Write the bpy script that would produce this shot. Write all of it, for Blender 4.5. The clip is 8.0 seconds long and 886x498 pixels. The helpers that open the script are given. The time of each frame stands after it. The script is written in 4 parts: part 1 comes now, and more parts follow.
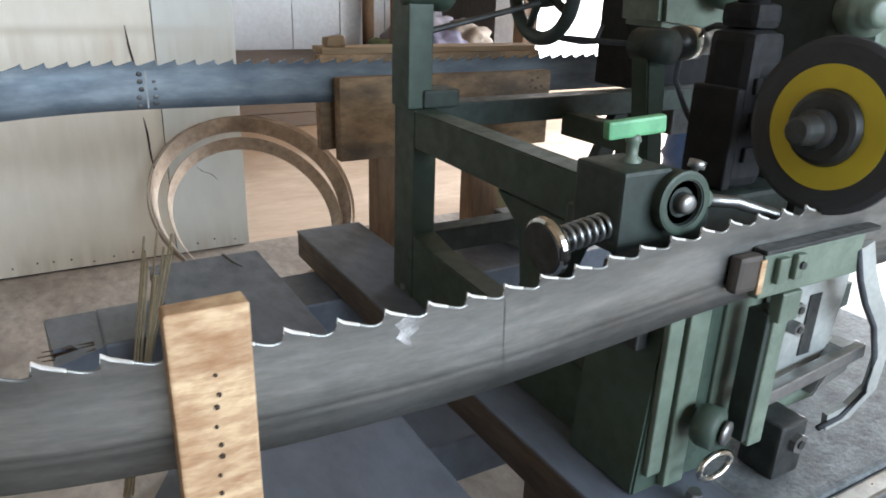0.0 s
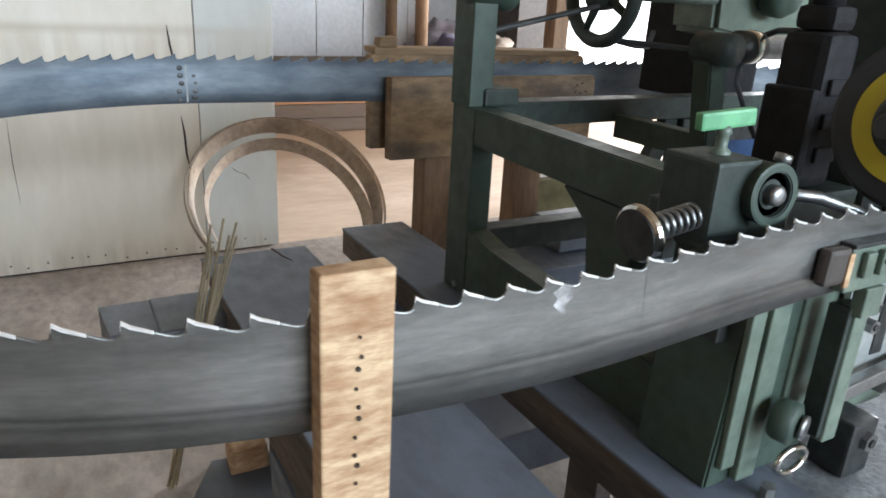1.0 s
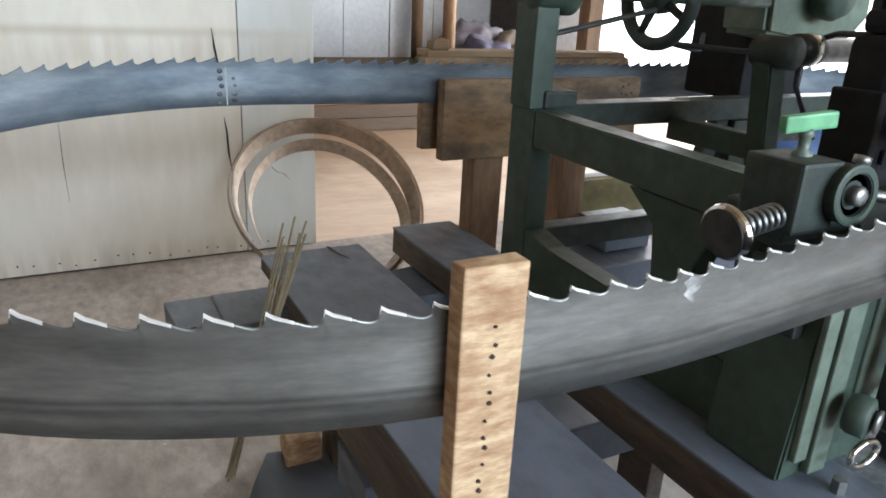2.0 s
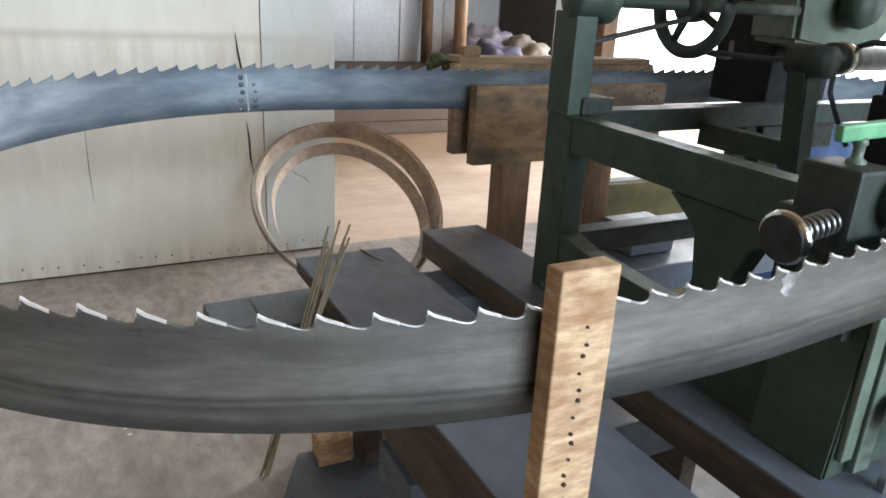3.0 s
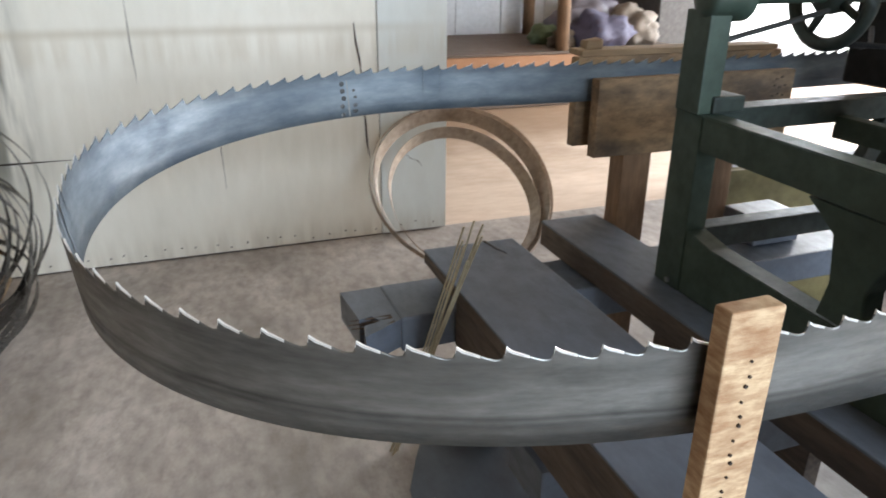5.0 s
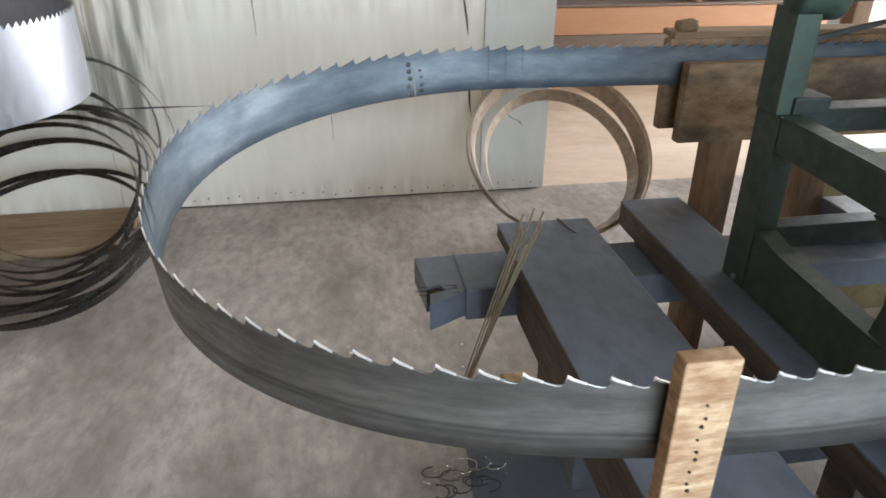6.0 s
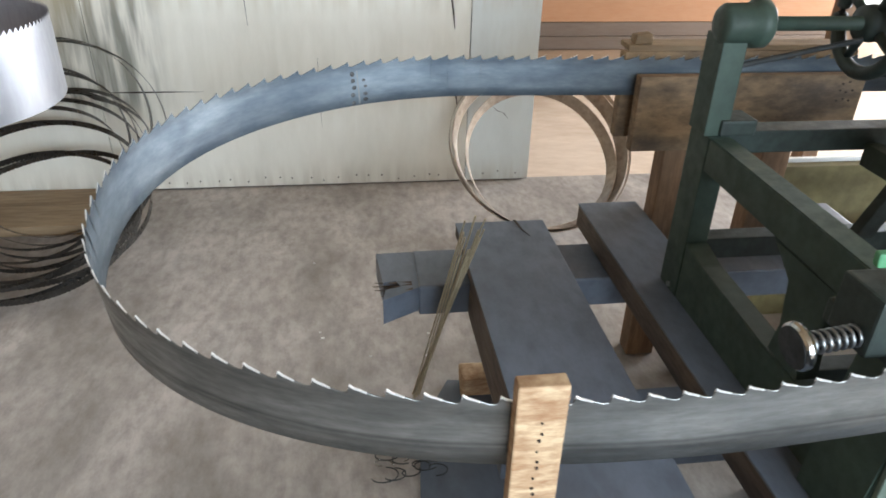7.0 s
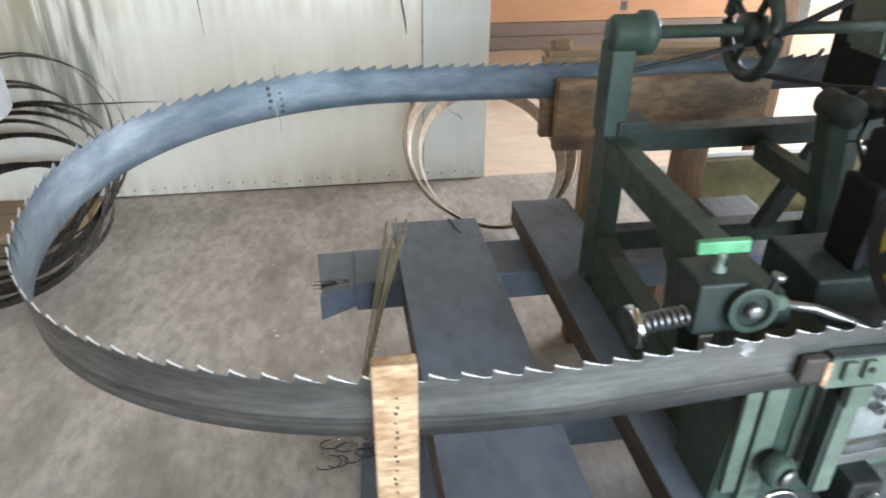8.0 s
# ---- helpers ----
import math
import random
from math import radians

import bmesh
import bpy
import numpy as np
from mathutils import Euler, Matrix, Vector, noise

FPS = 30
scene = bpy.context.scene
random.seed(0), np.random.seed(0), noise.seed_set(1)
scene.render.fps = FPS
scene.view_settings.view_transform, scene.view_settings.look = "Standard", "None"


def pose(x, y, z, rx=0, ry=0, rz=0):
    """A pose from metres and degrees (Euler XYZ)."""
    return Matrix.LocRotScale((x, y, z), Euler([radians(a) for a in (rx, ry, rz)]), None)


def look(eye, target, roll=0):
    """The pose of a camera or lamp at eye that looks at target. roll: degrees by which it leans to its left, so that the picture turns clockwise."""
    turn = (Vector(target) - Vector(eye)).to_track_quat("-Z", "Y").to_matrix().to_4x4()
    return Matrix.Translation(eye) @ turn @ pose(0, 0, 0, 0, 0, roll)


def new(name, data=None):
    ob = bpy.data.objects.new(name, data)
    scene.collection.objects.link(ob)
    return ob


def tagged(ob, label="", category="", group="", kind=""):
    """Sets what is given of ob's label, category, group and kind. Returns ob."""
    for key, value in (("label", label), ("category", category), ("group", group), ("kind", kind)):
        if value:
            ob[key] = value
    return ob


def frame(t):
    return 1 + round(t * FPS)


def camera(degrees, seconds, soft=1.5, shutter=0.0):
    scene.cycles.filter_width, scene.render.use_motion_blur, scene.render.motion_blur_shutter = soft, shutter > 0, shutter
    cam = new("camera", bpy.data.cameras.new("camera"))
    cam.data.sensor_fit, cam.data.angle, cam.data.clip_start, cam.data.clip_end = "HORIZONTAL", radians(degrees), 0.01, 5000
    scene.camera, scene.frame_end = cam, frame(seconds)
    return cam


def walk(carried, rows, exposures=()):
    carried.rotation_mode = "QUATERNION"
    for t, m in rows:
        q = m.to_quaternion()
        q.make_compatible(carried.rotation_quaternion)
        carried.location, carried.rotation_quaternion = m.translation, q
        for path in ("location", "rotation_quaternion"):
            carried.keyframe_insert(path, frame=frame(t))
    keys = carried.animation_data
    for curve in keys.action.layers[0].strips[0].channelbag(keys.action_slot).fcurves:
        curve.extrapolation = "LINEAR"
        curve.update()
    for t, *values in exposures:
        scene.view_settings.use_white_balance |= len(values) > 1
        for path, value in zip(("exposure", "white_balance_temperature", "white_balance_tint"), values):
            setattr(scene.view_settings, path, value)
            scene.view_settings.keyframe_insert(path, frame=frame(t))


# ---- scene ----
cam = camera(64.3, 8.0, soft=1.7, shutter=0.5)
# seconds, eye x y z, yaw, pitch, roll
PATH = [
    (0, 0.343, 1.145, 1.406, -30.28, -20.76, 1.88),
    (0.5, 0.287, 1.148, 1.384, -29.84, -20.09, 3.00),
    (1, 0.230, 1.176, 1.373, -29.57, -19.85, 3.06),
    (1.5, 0.167, 1.181, 1.376, -29.13, -20.16, 2.71),
    (2, 0.117, 1.189, 1.378, -28.15, -19.90, 2.85),
    (3.5, -0.020, 1.207, 1.401, -27.94, -19.50, 2.98),
    (4, -0.063, 1.208, 1.429, -26.87, -19.53, 2.02),
    (4.5, -0.101, 1.196, 1.454, -24.18, -20.29, 1.55),
    (5, -0.082, 1.193, 1.481, -19.92, -22.50, 0.40),
    (6.5, 0.126, 1.061, 1.687, -7.30, -29.01, 0.74),
    (7, 0.208, 1.020, 1.739, -8.16, -29.54, 1.60),
    (7.5, 0.275, 0.970, 1.774, -7.63, -30.08, 0.78),
    (8, 0.383, 0.877, 1.807, -8.87, -29.66, 0.45),
]


def cam_pose(x, y, z, yaw, pitch, roll):
    """Yaw, then pitch, then the lean about the line of sight."""
    return pose(x, y, z, 90 + pitch, 0, yaw) @ pose(0, 0, 0, 0, 0, roll)


walk(cam, [(t, cam_pose(*r)) for t, *r in PATH], exposures=((0, 0.0, 6350, 10), (2, 0.01, 6350, 10), (3.5, 0.01, 6350, 10), (4.5, 0.02, 6350, 10), (5.0, 0.03, 6350, 10), (6.5, 0.08, 6350, 9), (8, 0.36, 6250, 8)))

# ---- light ----
world = bpy.data.worlds.new("sky")
scene.world = world
world.use_nodes = True
wn = world.node_tree.nodes
sky = wn.new("ShaderNodeTexSky")
sky.sky_type, sky.sun_disc = "NISHITA", False
sky.sun_elevation, sky.sun_rotation = radians(40), radians(60)
world.node_tree.links.new(sky.outputs[0], wn["Background"].inputs[0])
wn["Background"].inputs[1].default_value = 0.12


def window_light(name, size, height, watts, m, colour=(1, 1, 1)):
    lamp = bpy.data.lights.new(name, "AREA")
    lamp.shape, lamp.size, lamp.size_y, lamp.energy, lamp.color = "RECTANGLE", size, height, watts, colour
    ob = new(name, lamp)
    ob.matrix_world = m
    return ob


# daylight through the window behind the camera and from the open yard side
window_light("window_light_south", 5.4, 1.8, 610, look((2.5, -2.9, 2.45), (0.7, 4.0, 0.5)), (0.78, 0.89, 1.0))
window_light("window_light_yard", 5.6, 2.6, 1300, look((8.4, 6.0, 1.75), (1.4, 4.9, 0.1)), (0.90, 0.95, 1.0))

# ---- materials ----


def mat(name, colour, rough=0.6, metal=0.0, grain=20.0, amount=0.25, bump=0.15, dark=None, stretch=(1, 1, 1), blotch=2.5, spec=0.5):
    """A surface with large blotches and fine grain in colour, roughness and relief, in object metres."""
    m = bpy.data.materials.new(name)
    m.use_nodes = True
    nt = m.node_tree
    n, link = nt.nodes, nt.links.new
    p = n["Principled BSDF"]
    p.inputs["Metallic"].default_value = metal
    p.inputs["Specular IOR Level"].default_value = spec
    co = n.new("ShaderNodeTexCoord")
    mp = n.new("ShaderNodeMapping")
    mp.inputs["Scale"].default_value = stretch
    link(co.outputs["Object"], mp.inputs["Vector"])
    info = n.new("ShaderNodeObjectInfo")
    add = n.new("ShaderNodeVectorMath")
    add.operation = "MULTIPLY_ADD"
    add.inputs[1].default_value = (7.3, 3.1, 5.7)
    link(info.outputs["Random"], add.inputs[0])
    link(mp.outputs[0], add.inputs[2])
    big, small = n.new("ShaderNodeTexNoise"), n.new("ShaderNodeTexNoise")
    for tex, scale, detail in ((big, blotch, 5), (small, grain, 8)):
        tex.inputs["Scale"].default_value, tex.inputs["Detail"].default_value, tex.inputs["Roughness"].default_value = scale, detail, 0.65
        link(add.outputs[0], tex.inputs["Vector"])
    dark = dark or tuple(c * 0.45 for c in colour)
    mix1, mix2 = n.new("ShaderNodeMix"), n.new("ShaderNodeMix")
    for mx in (mix1, mix2):
        mx.data_type = "RGBA"
    ramp = n.new("ShaderNodeMapRange")
    ramp.inputs["From Min"].default_value, ramp.inputs["From Max"].default_value = 0.35, 0.7
    ramp.inputs["To Max"].default_value = min(1.0, amount * 2)
    link(big.outputs[0], ramp.inputs["Value"])
    mix1.inputs["A"].default_value, mix1.inputs["B"].default_value = (*colour, 1), (*dark, 1)
    link(ramp.outputs[0], mix1.inputs["Factor"])
    ramp2 = n.new("ShaderNodeMapRange")
    ramp2.inputs["From Min"].default_value, ramp2.inputs["From Max"].default_value = 0.4, 0.75
    ramp2.inputs["To Max"].default_value = min(1.0, amount * 1.6)
    link(small.outputs[0], ramp2.inputs["Value"])
    link(mix1.outputs["Result"], mix2.inputs["A"])
    mix2.inputs["B"].default_value = (*dark, 1)
    link(ramp2.outputs[0], mix2.inputs["Factor"])
    link(mix2.outputs["Result"], p.inputs["Base Color"])
    rr = n.new("ShaderNodeMapRange")
    rr.inputs["From Min"].default_value, rr.inputs["From Max"].default_value = 0.3, 0.7
    rr.inputs["To Min"].default_value, rr.inputs["To Max"].default_value = max(0.03, rough - 0.12), min(1, rough + 0.12)
    link(small.outputs[0], rr.inputs["Value"])
    link(rr.outputs[0], p.inputs["Roughness"])
    b = n.new("ShaderNodeBump")
    b.inputs["Strength"].default_value, b.inputs["Distance"].default_value = bump, 0.004
    link(small.outputs[0], b.inputs["Height"])
    link(b.outputs[0], p.inputs["Normal"])
    return m


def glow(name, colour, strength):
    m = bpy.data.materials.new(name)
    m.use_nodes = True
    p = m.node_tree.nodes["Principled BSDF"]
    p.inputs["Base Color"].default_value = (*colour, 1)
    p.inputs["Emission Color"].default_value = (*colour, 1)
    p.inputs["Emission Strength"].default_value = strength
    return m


CONCRETE = mat("concrete", (0.47, 0.425, 0.39), 0.55, grain=17, amount=0.45, bump=0.45, dark=(0.19, 0.165, 0.145), stretch=(1.5, 0.8, 1), blotch=2.2)
HALL_FLOOR = mat("pale_tan_floor", (0.70, 0.57, 0.45), 0.75, grain=11, amount=0.22, dark=(0.42, 0.29, 0.19), stretch=(0.6, 1.6, 1), blotch=1.6)
WALL_PAINT = mat("cream_paint", (0.80, 0.775, 0.69), 0.5, grain=14, amount=0.10, bump=0.06, dark=(0.42, 0.38, 0.29), stretch=(1, 1, 0.35), blotch=1.3)
WALL_PAINT_COOL = mat("pale_paint", (0.70, 0.74, 0.72), 0.5, grain=14, amount=0.10, bump=0.06, dark=(0.40, 0.40, 0.36), stretch=(1, 1, 0.35), blotch=1.6)
WHITE_SHEET = mat("white_sheet", (0.6, 0.62, 0.64), 0.6, amount=0.2, blotch=0.8)
DARK_PAINT = mat("dark_boards", (0.055, 0.045, 0.038), 0.7, amount=0.3)
PINE = mat("pale_pine", (0.60, 0.44, 0.27), 0.75, grain=20, amount=0.46, bump=0.5, dark=(0.26, 0.13, 0.06), stretch=(1.6, 1.6, 5.5), blotch=5)
OLD_WOOD = mat("stained_timber", (0.42, 0.275, 0.15), 0.75, grain=20, amount=0.46, bump=0.4, dark=(0.06, 0.045, 0.034), stretch=(0.8, 1.8, 1.8), blotch=3.8)
LEG_WOOD = mat("brown_timber", (0.28, 0.165, 0.09), 0.7, grain=22, amount=0.4, bump=0.3, dark=(0.10, 0.06, 0.035), stretch=(4.0, 4.0, 0.6), blotch=4)
BLACK_WOOD = mat("grimy_plank", (0.125, 0.147, 0.185), 0.42, grain=16, amount=0.30, bump=0.18, dark=(0.048, 0.054, 0.066), stretch=(1.4, 0.7, 1.4), blotch=2.6)
EDGE_WOOD = mat("sawn_edge", (0.14, 0.10, 0.07), 0.7, grain=22, amount=0.5, bump=0.4, dark=(0.045, 0.035, 0.03), stretch=(3, 0.5, 3), blotch=4)
GREEN = mat("green_machine_paint", (0.050, 0.078, 0.060), 0.52, grain=30, amount=0.35, bump=0.12, dark=(0.024, 0.035, 0.028), blotch=6, spec=0.35)
GREEN_PALE = mat("worn_green_paint", (0.15, 0.195, 0.155), 0.42, grain=26, amount=0.4, bump=0.15, dark=(0.06, 0.085, 0.065), blotch=8)
GREEN_DARK = mat("greasy_green_paint", (0.036, 0.052, 0.045), 0.55, grain=30, amount=0.4, bump=0.15, dark=(0.014, 0.017, 0.016), blotch=6, spec=0.35)
IRON = mat("greasy_iron", (0.065, 0.07, 0.07), 0.42, 0.5, grain=40, amount=0.4, bump=0.2, dark=(0.015, 0.016, 0.017), blotch=12)
BLACK_GREASE = mat("black_grease", (0.014, 0.0145, 0.016), 0.75, grain=30, amount=0.4, bump=0.2, dark=(0.007, 0.007, 0.008), blotch=8, spec=0.25)
BED_GRIT = mat("gritty_cast_iron", (0.17, 0.19, 0.20), 0.7, grain=90, amount=0.5, bump=0.5, dark=(0.05, 0.057, 0.062), blotch=14)
STEEL = mat("worn_steel", (0.33, 0.34, 0.34), 0.38, 0.9, grain=50, amount=0.3, bump=0.15, dark=(0.16, 0.16, 0.16), blotch=15)
CHROME = mat("polished_steel", (0.62, 0.62, 0.60), 0.18, 1.0, grain=50, amount=0.12, bump=0.03)
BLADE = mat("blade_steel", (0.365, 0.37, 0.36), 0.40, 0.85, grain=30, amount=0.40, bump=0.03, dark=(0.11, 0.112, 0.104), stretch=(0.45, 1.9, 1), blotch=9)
# inner face of the band, bluer than the outer one
BLADE_BLUE = mat("blue_grey_steel", (0.205, 0.238, 0.262), 0.55, 0.35, grain=18, amount=0.50, bump=0.04, dark=(0.075, 0.10, 0.13), stretch=(0.45, 1.5, 1), blotch=7, spec=0.4)
WELD = mat("brazed_joint", (0.10, 0.10, 0.10), 0.5, 0.7, grain=40, amount=0.5, bump=0.3, dark=(0.03, 0.03, 0.03), blotch=30)
TAN_BOARD = mat("tan_board", (0.34, 0.24, 0.14), 0.7, grain=14, amount=0.35, bump=0.2, dark=(0.14, 0.09, 0.05), stretch=(0.5, 3, 3), blotch=3)
OLIVE = mat("olive_board", (0.20, 0.17, 0.07), 0.7, grain=14, amount=0.4, dark=(0.08, 0.065, 0.03), blotch=4)
BLUE = mat("blue_plastic", (0.05, 0.11, 0.26), 0.45, amount=0.25, blotch=4)
DARK_HOOP = mat("dark_band_steel", (0.13, 0.125, 0.12), 0.3, 0.85, grain=30, amount=0.4, dark=(0.04, 0.036, 0.03), blotch=5)
SATIN = mat("satin_steel", (0.36, 0.365, 0.39), 0.42, 0.8, grain=20, amount=0.3, bump=0.04, dark=(0.30, 0.30, 0.33), stretch=(4, 4, 1), blotch=4)
SPARK = glow("orange_spark", (1.0, 0.38, 0.08), 9.0)
SPARK_HOT = glow("white_hot_core", (1.0, 0.62, 0.26), 17.0)
ORANGE_BOARD = mat("orange_board", (0.32, 0.155, 0.07), 0.6, grain=14, amount=0.25, dark=(0.26, 0.11, 0.04), stretch=(0.5, 3, 3), blotch=3)
BROWN_BOARD = mat("brown_board", (0.115, 0.08, 0.056), 0.7, grain=14, amount=0.35, bump=0.2, dark=(0.09, 0.055, 0.035), stretch=(0.5, 3, 3), blotch=3)
BARE = mat("bare_pale_metal", (0.50, 0.53, 0.52), 0.45, 0.5, grain=30, amount=0.3, bump=0.1, dark=(0.20, 0.22, 0.21), blotch=9)
NAIL = mat("rusty_nail", (0.06, 0.045, 0.035), 0.7, 0.5, amount=0.3)
BRIGHT = mat("fresh_ground_steel", (0.85, 0.85, 0.83), 0.38, 0.45, amount=0.1)
RUBBER = mat("grey_abrasive", (0.055, 0.062, 0.072), 0.85, grain=160, amount=0.3, bump=0.5, dark=(0.03, 0.033, 0.04), blotch=10)
YELLOW = mat("yellow_label_ring", (0.60, 0.50, 0.03), 0.65, amount=0.15, dark=(0.35, 0.28, 0.05), blotch=12)
HANDLE_GREEN = mat("bright_green_paint", (0.13, 0.38, 0.19), 0.5, amount=0.25, dark=(0.04, 0.16, 0.08), blotch=20)
HOOP = mat("dull_band_steel", (0.55, 0.46, 0.37), 0.40, 0.7, grain=30, amount=0.35, dark=(0.16, 0.12, 0.09), blotch=5)
RODS = mat("thin_wire", (0.52, 0.45, 0.31), 0.45, 0.5, amount=0.3)
SACK = mat("purple_grey_sack", (0.06, 0.056, 0.095), 0.8, grain=14, amount=0.4, dark=(0.05, 0.04, 0.06), blotch=4, bump=0.5)
SACK_GREEN = mat("green_sack", (0.13, 0.17, 0.09), 0.8, grain=14, amount=0.4, blotch=4, bump=0.5)
SACK_GREY = mat("grey_plastic_sack", (0.12, 0.11, 0.125), 0.45, grain=14, amount=0.4, dark=(0.10, 0.085, 0.10), blotch=4, bump=0.5)
SACK_TAN = mat("tan_sack", (0.16, 0.125, 0.095), 0.8, grain=14, amount=0.3, blotch=4, bump=0.5)
PAPER = mat("white_paper", (0.8, 0.8, 0.78), 0.7, amount=0.08)
DAY = glow("yard_glow", (1.0, 1.0, 1.0), 3.0)



def stain_wall(m):
    """Water stains that run down the sheets, and a grubby line across them."""
    nt = m.node_tree
    n, link = nt.nodes, nt.links.new
    p = n["Principled BSDF"]
    old = p.inputs["Base Color"].links[0].from_socket
    co = n.new("ShaderNodeTexCoord")
    sep = n.new("ShaderNodeSeparateXYZ")
    link(co.outputs["Object"], sep.inputs[0])
    mp = n.new("ShaderNodeMapping")
    mp.inputs["Scale"].default_value = (9.0, 1.0, 0.9)
    link(co.outputs["Object"], mp.inputs[0])
    streak = n.new("ShaderNodeTexNoise")
    streak.inputs["Scale"].default_value, streak.inputs["Detail"].default_value = 2.2, 6
    link(mp.outputs[0], streak.inputs["Vector"])

    def band(socket, lo, hi, soft):
        a, b, c = n.new("ShaderNodeMapRange"), n.new("ShaderNodeMapRange"), n.new("ShaderNodeMath")
        for node, f0, f1 in ((a, lo - soft, lo + soft), (b, hi + soft, hi - soft)):
            node.interpolation_type = "SMOOTHSTEP"
            node.inputs["From Min"].default_value, node.inputs["From Max"].default_value = f0, f1
            link(socket, node.inputs["Value"])
        c.operation = "MULTIPLY"
        link(a.outputs[0], c.inputs[0])
        link(b.outputs[0], c.inputs[1])
        return c.outputs[0]

    def times(a, b):
        c = n.new("ShaderNodeMath")
        c.operation = "MULTIPLY"
        for k, v in ((0, a), (1, b)):
            if isinstance(v, float):
                c.inputs[k].default_value = v
            else:
                link(v, c.inputs[k])
        return c.outputs[0]

    def over(base, mask, colour):
        mx = n.new("ShaderNodeMix")
        mx.data_type = "RGBA"
        link(mask, mx.inputs["Factor"])
        link(base, mx.inputs["A"])
        mx.inputs["B"].default_value = (*colour, 1)
        return mx.outputs["Result"]

    hard = n.new("ShaderNodeMapRange")
    hard.inputs["From Min"].default_value, hard.inputs["From Max"].default_value = 0.40, 0.62
    link(streak.outputs[0], hard.inputs["Value"])
    x, z = sep.outputs["X"], sep.outputs["Z"]
    out = over(old, times(times(times(band(x, -1.28, -0.78, 0.10), band(z, 0.48, 3.0, 0.10)), hard.outputs[0]), 0.95), (0.22, 0.22, 0.19))
    out = over(out, times(times(times(band(x, -1.75, -1.1, 0.15), band(z, 0.85, 3.0, 0.2)), hard.outputs[0]), 0.5), (0.55, 0.47, 0.30))
    out = over(out, times(times(band(z, 1.130, 1.165, 0.022), band(x, -6.0, 0.95, 0.6)), 0.42), (0.40, 0.34, 0.23))
    out = over(out, times(times(band(z, 1.0, 1.14, 0.05), hard.outputs[0]), 0.28), (0.46, 0.38, 0.26))
    out = over(out, times(times(band(z, -0.1, 0.10, 0.08), hard.outputs[0]), 0.35), (0.36, 0.31, 0.23))
    out = over(out, times(times(band(z, 0.35, 0.9, 0.25), hard.outputs[0]), 0.13), (0.45, 0.42, 0.30))
    link(out, p.inputs["Base Color"])


def yard_daylight(m):
    """Paints the yard's daylight into the floor: pale by the partition, brown further in."""
    nt = m.node_tree
    n, link = nt.nodes, nt.links.new
    p = n["Principled BSDF"]
    old = p.inputs["Base Color"].links[0].from_socket
    co = n.new("ShaderNodeTexCoord")
    sep = n.new("ShaderNodeSeparateXYZ")
    link(co.outputs["Object"], sep.inputs[0])
    tex = n.new("ShaderNodeTexNoise")
    tex.inputs["Scale"].default_value, tex.inputs["Detail"].default_value = 1.3, 7
    link(co.outputs["Object"], tex.inputs["Vector"])
    add = n.new("ShaderNodeMath")
    add.operation = "MULTIPLY_ADD"
    add.inputs[1].default_value = 2.4
    link(tex.outputs[0], add.inputs[0])
    link(sep.outputs["Y"], add.inputs[2])
    fade = n.new("ShaderNodeMapRange")
    fade.interpolation_type = "SMOOTHSTEP"
    fade.inputs["From Min"].default_value, fade.inputs["From Max"].default_value = 6.5, 8.6
    link(add.outputs[0], fade.inputs["Value"])
    mx = n.new("ShaderNodeMix")
    mx.data_type = "RGBA"
    link(fade.outputs[0], mx.inputs["Factor"])
    link(old, mx.inputs["A"])
    mx.inputs["B"].default_value = (0.25, 0.16, 0.095, 1)
    link(mx.outputs["Result"], p.inputs["Base Color"])


yard_daylight(HALL_FLOOR)
stain_wall(WALL_PAINT)
stain_wall(WALL_PAINT_COOL)


def use_uv(m):
    """Runs the grain along the length of a band, by its UV map in metres."""
    nt = m.node_tree
    add = [q for q in nt.nodes if q.bl_idname == "ShaderNodeVectorMath"][0]
    mp = [q for q in nt.nodes if q.bl_idname == "ShaderNodeMapping"][0]
    uv = nt.nodes.new("ShaderNodeUVMap")
    nt.links.new(uv.outputs[0], mp.inputs["Vector"])
    for link in list(add.inputs[0].links):
        nt.links.remove(link)
    add.inputs[0].default_value = (0, 0, 0)


use_uv(BLADE)
use_uv(BLADE_BLUE)


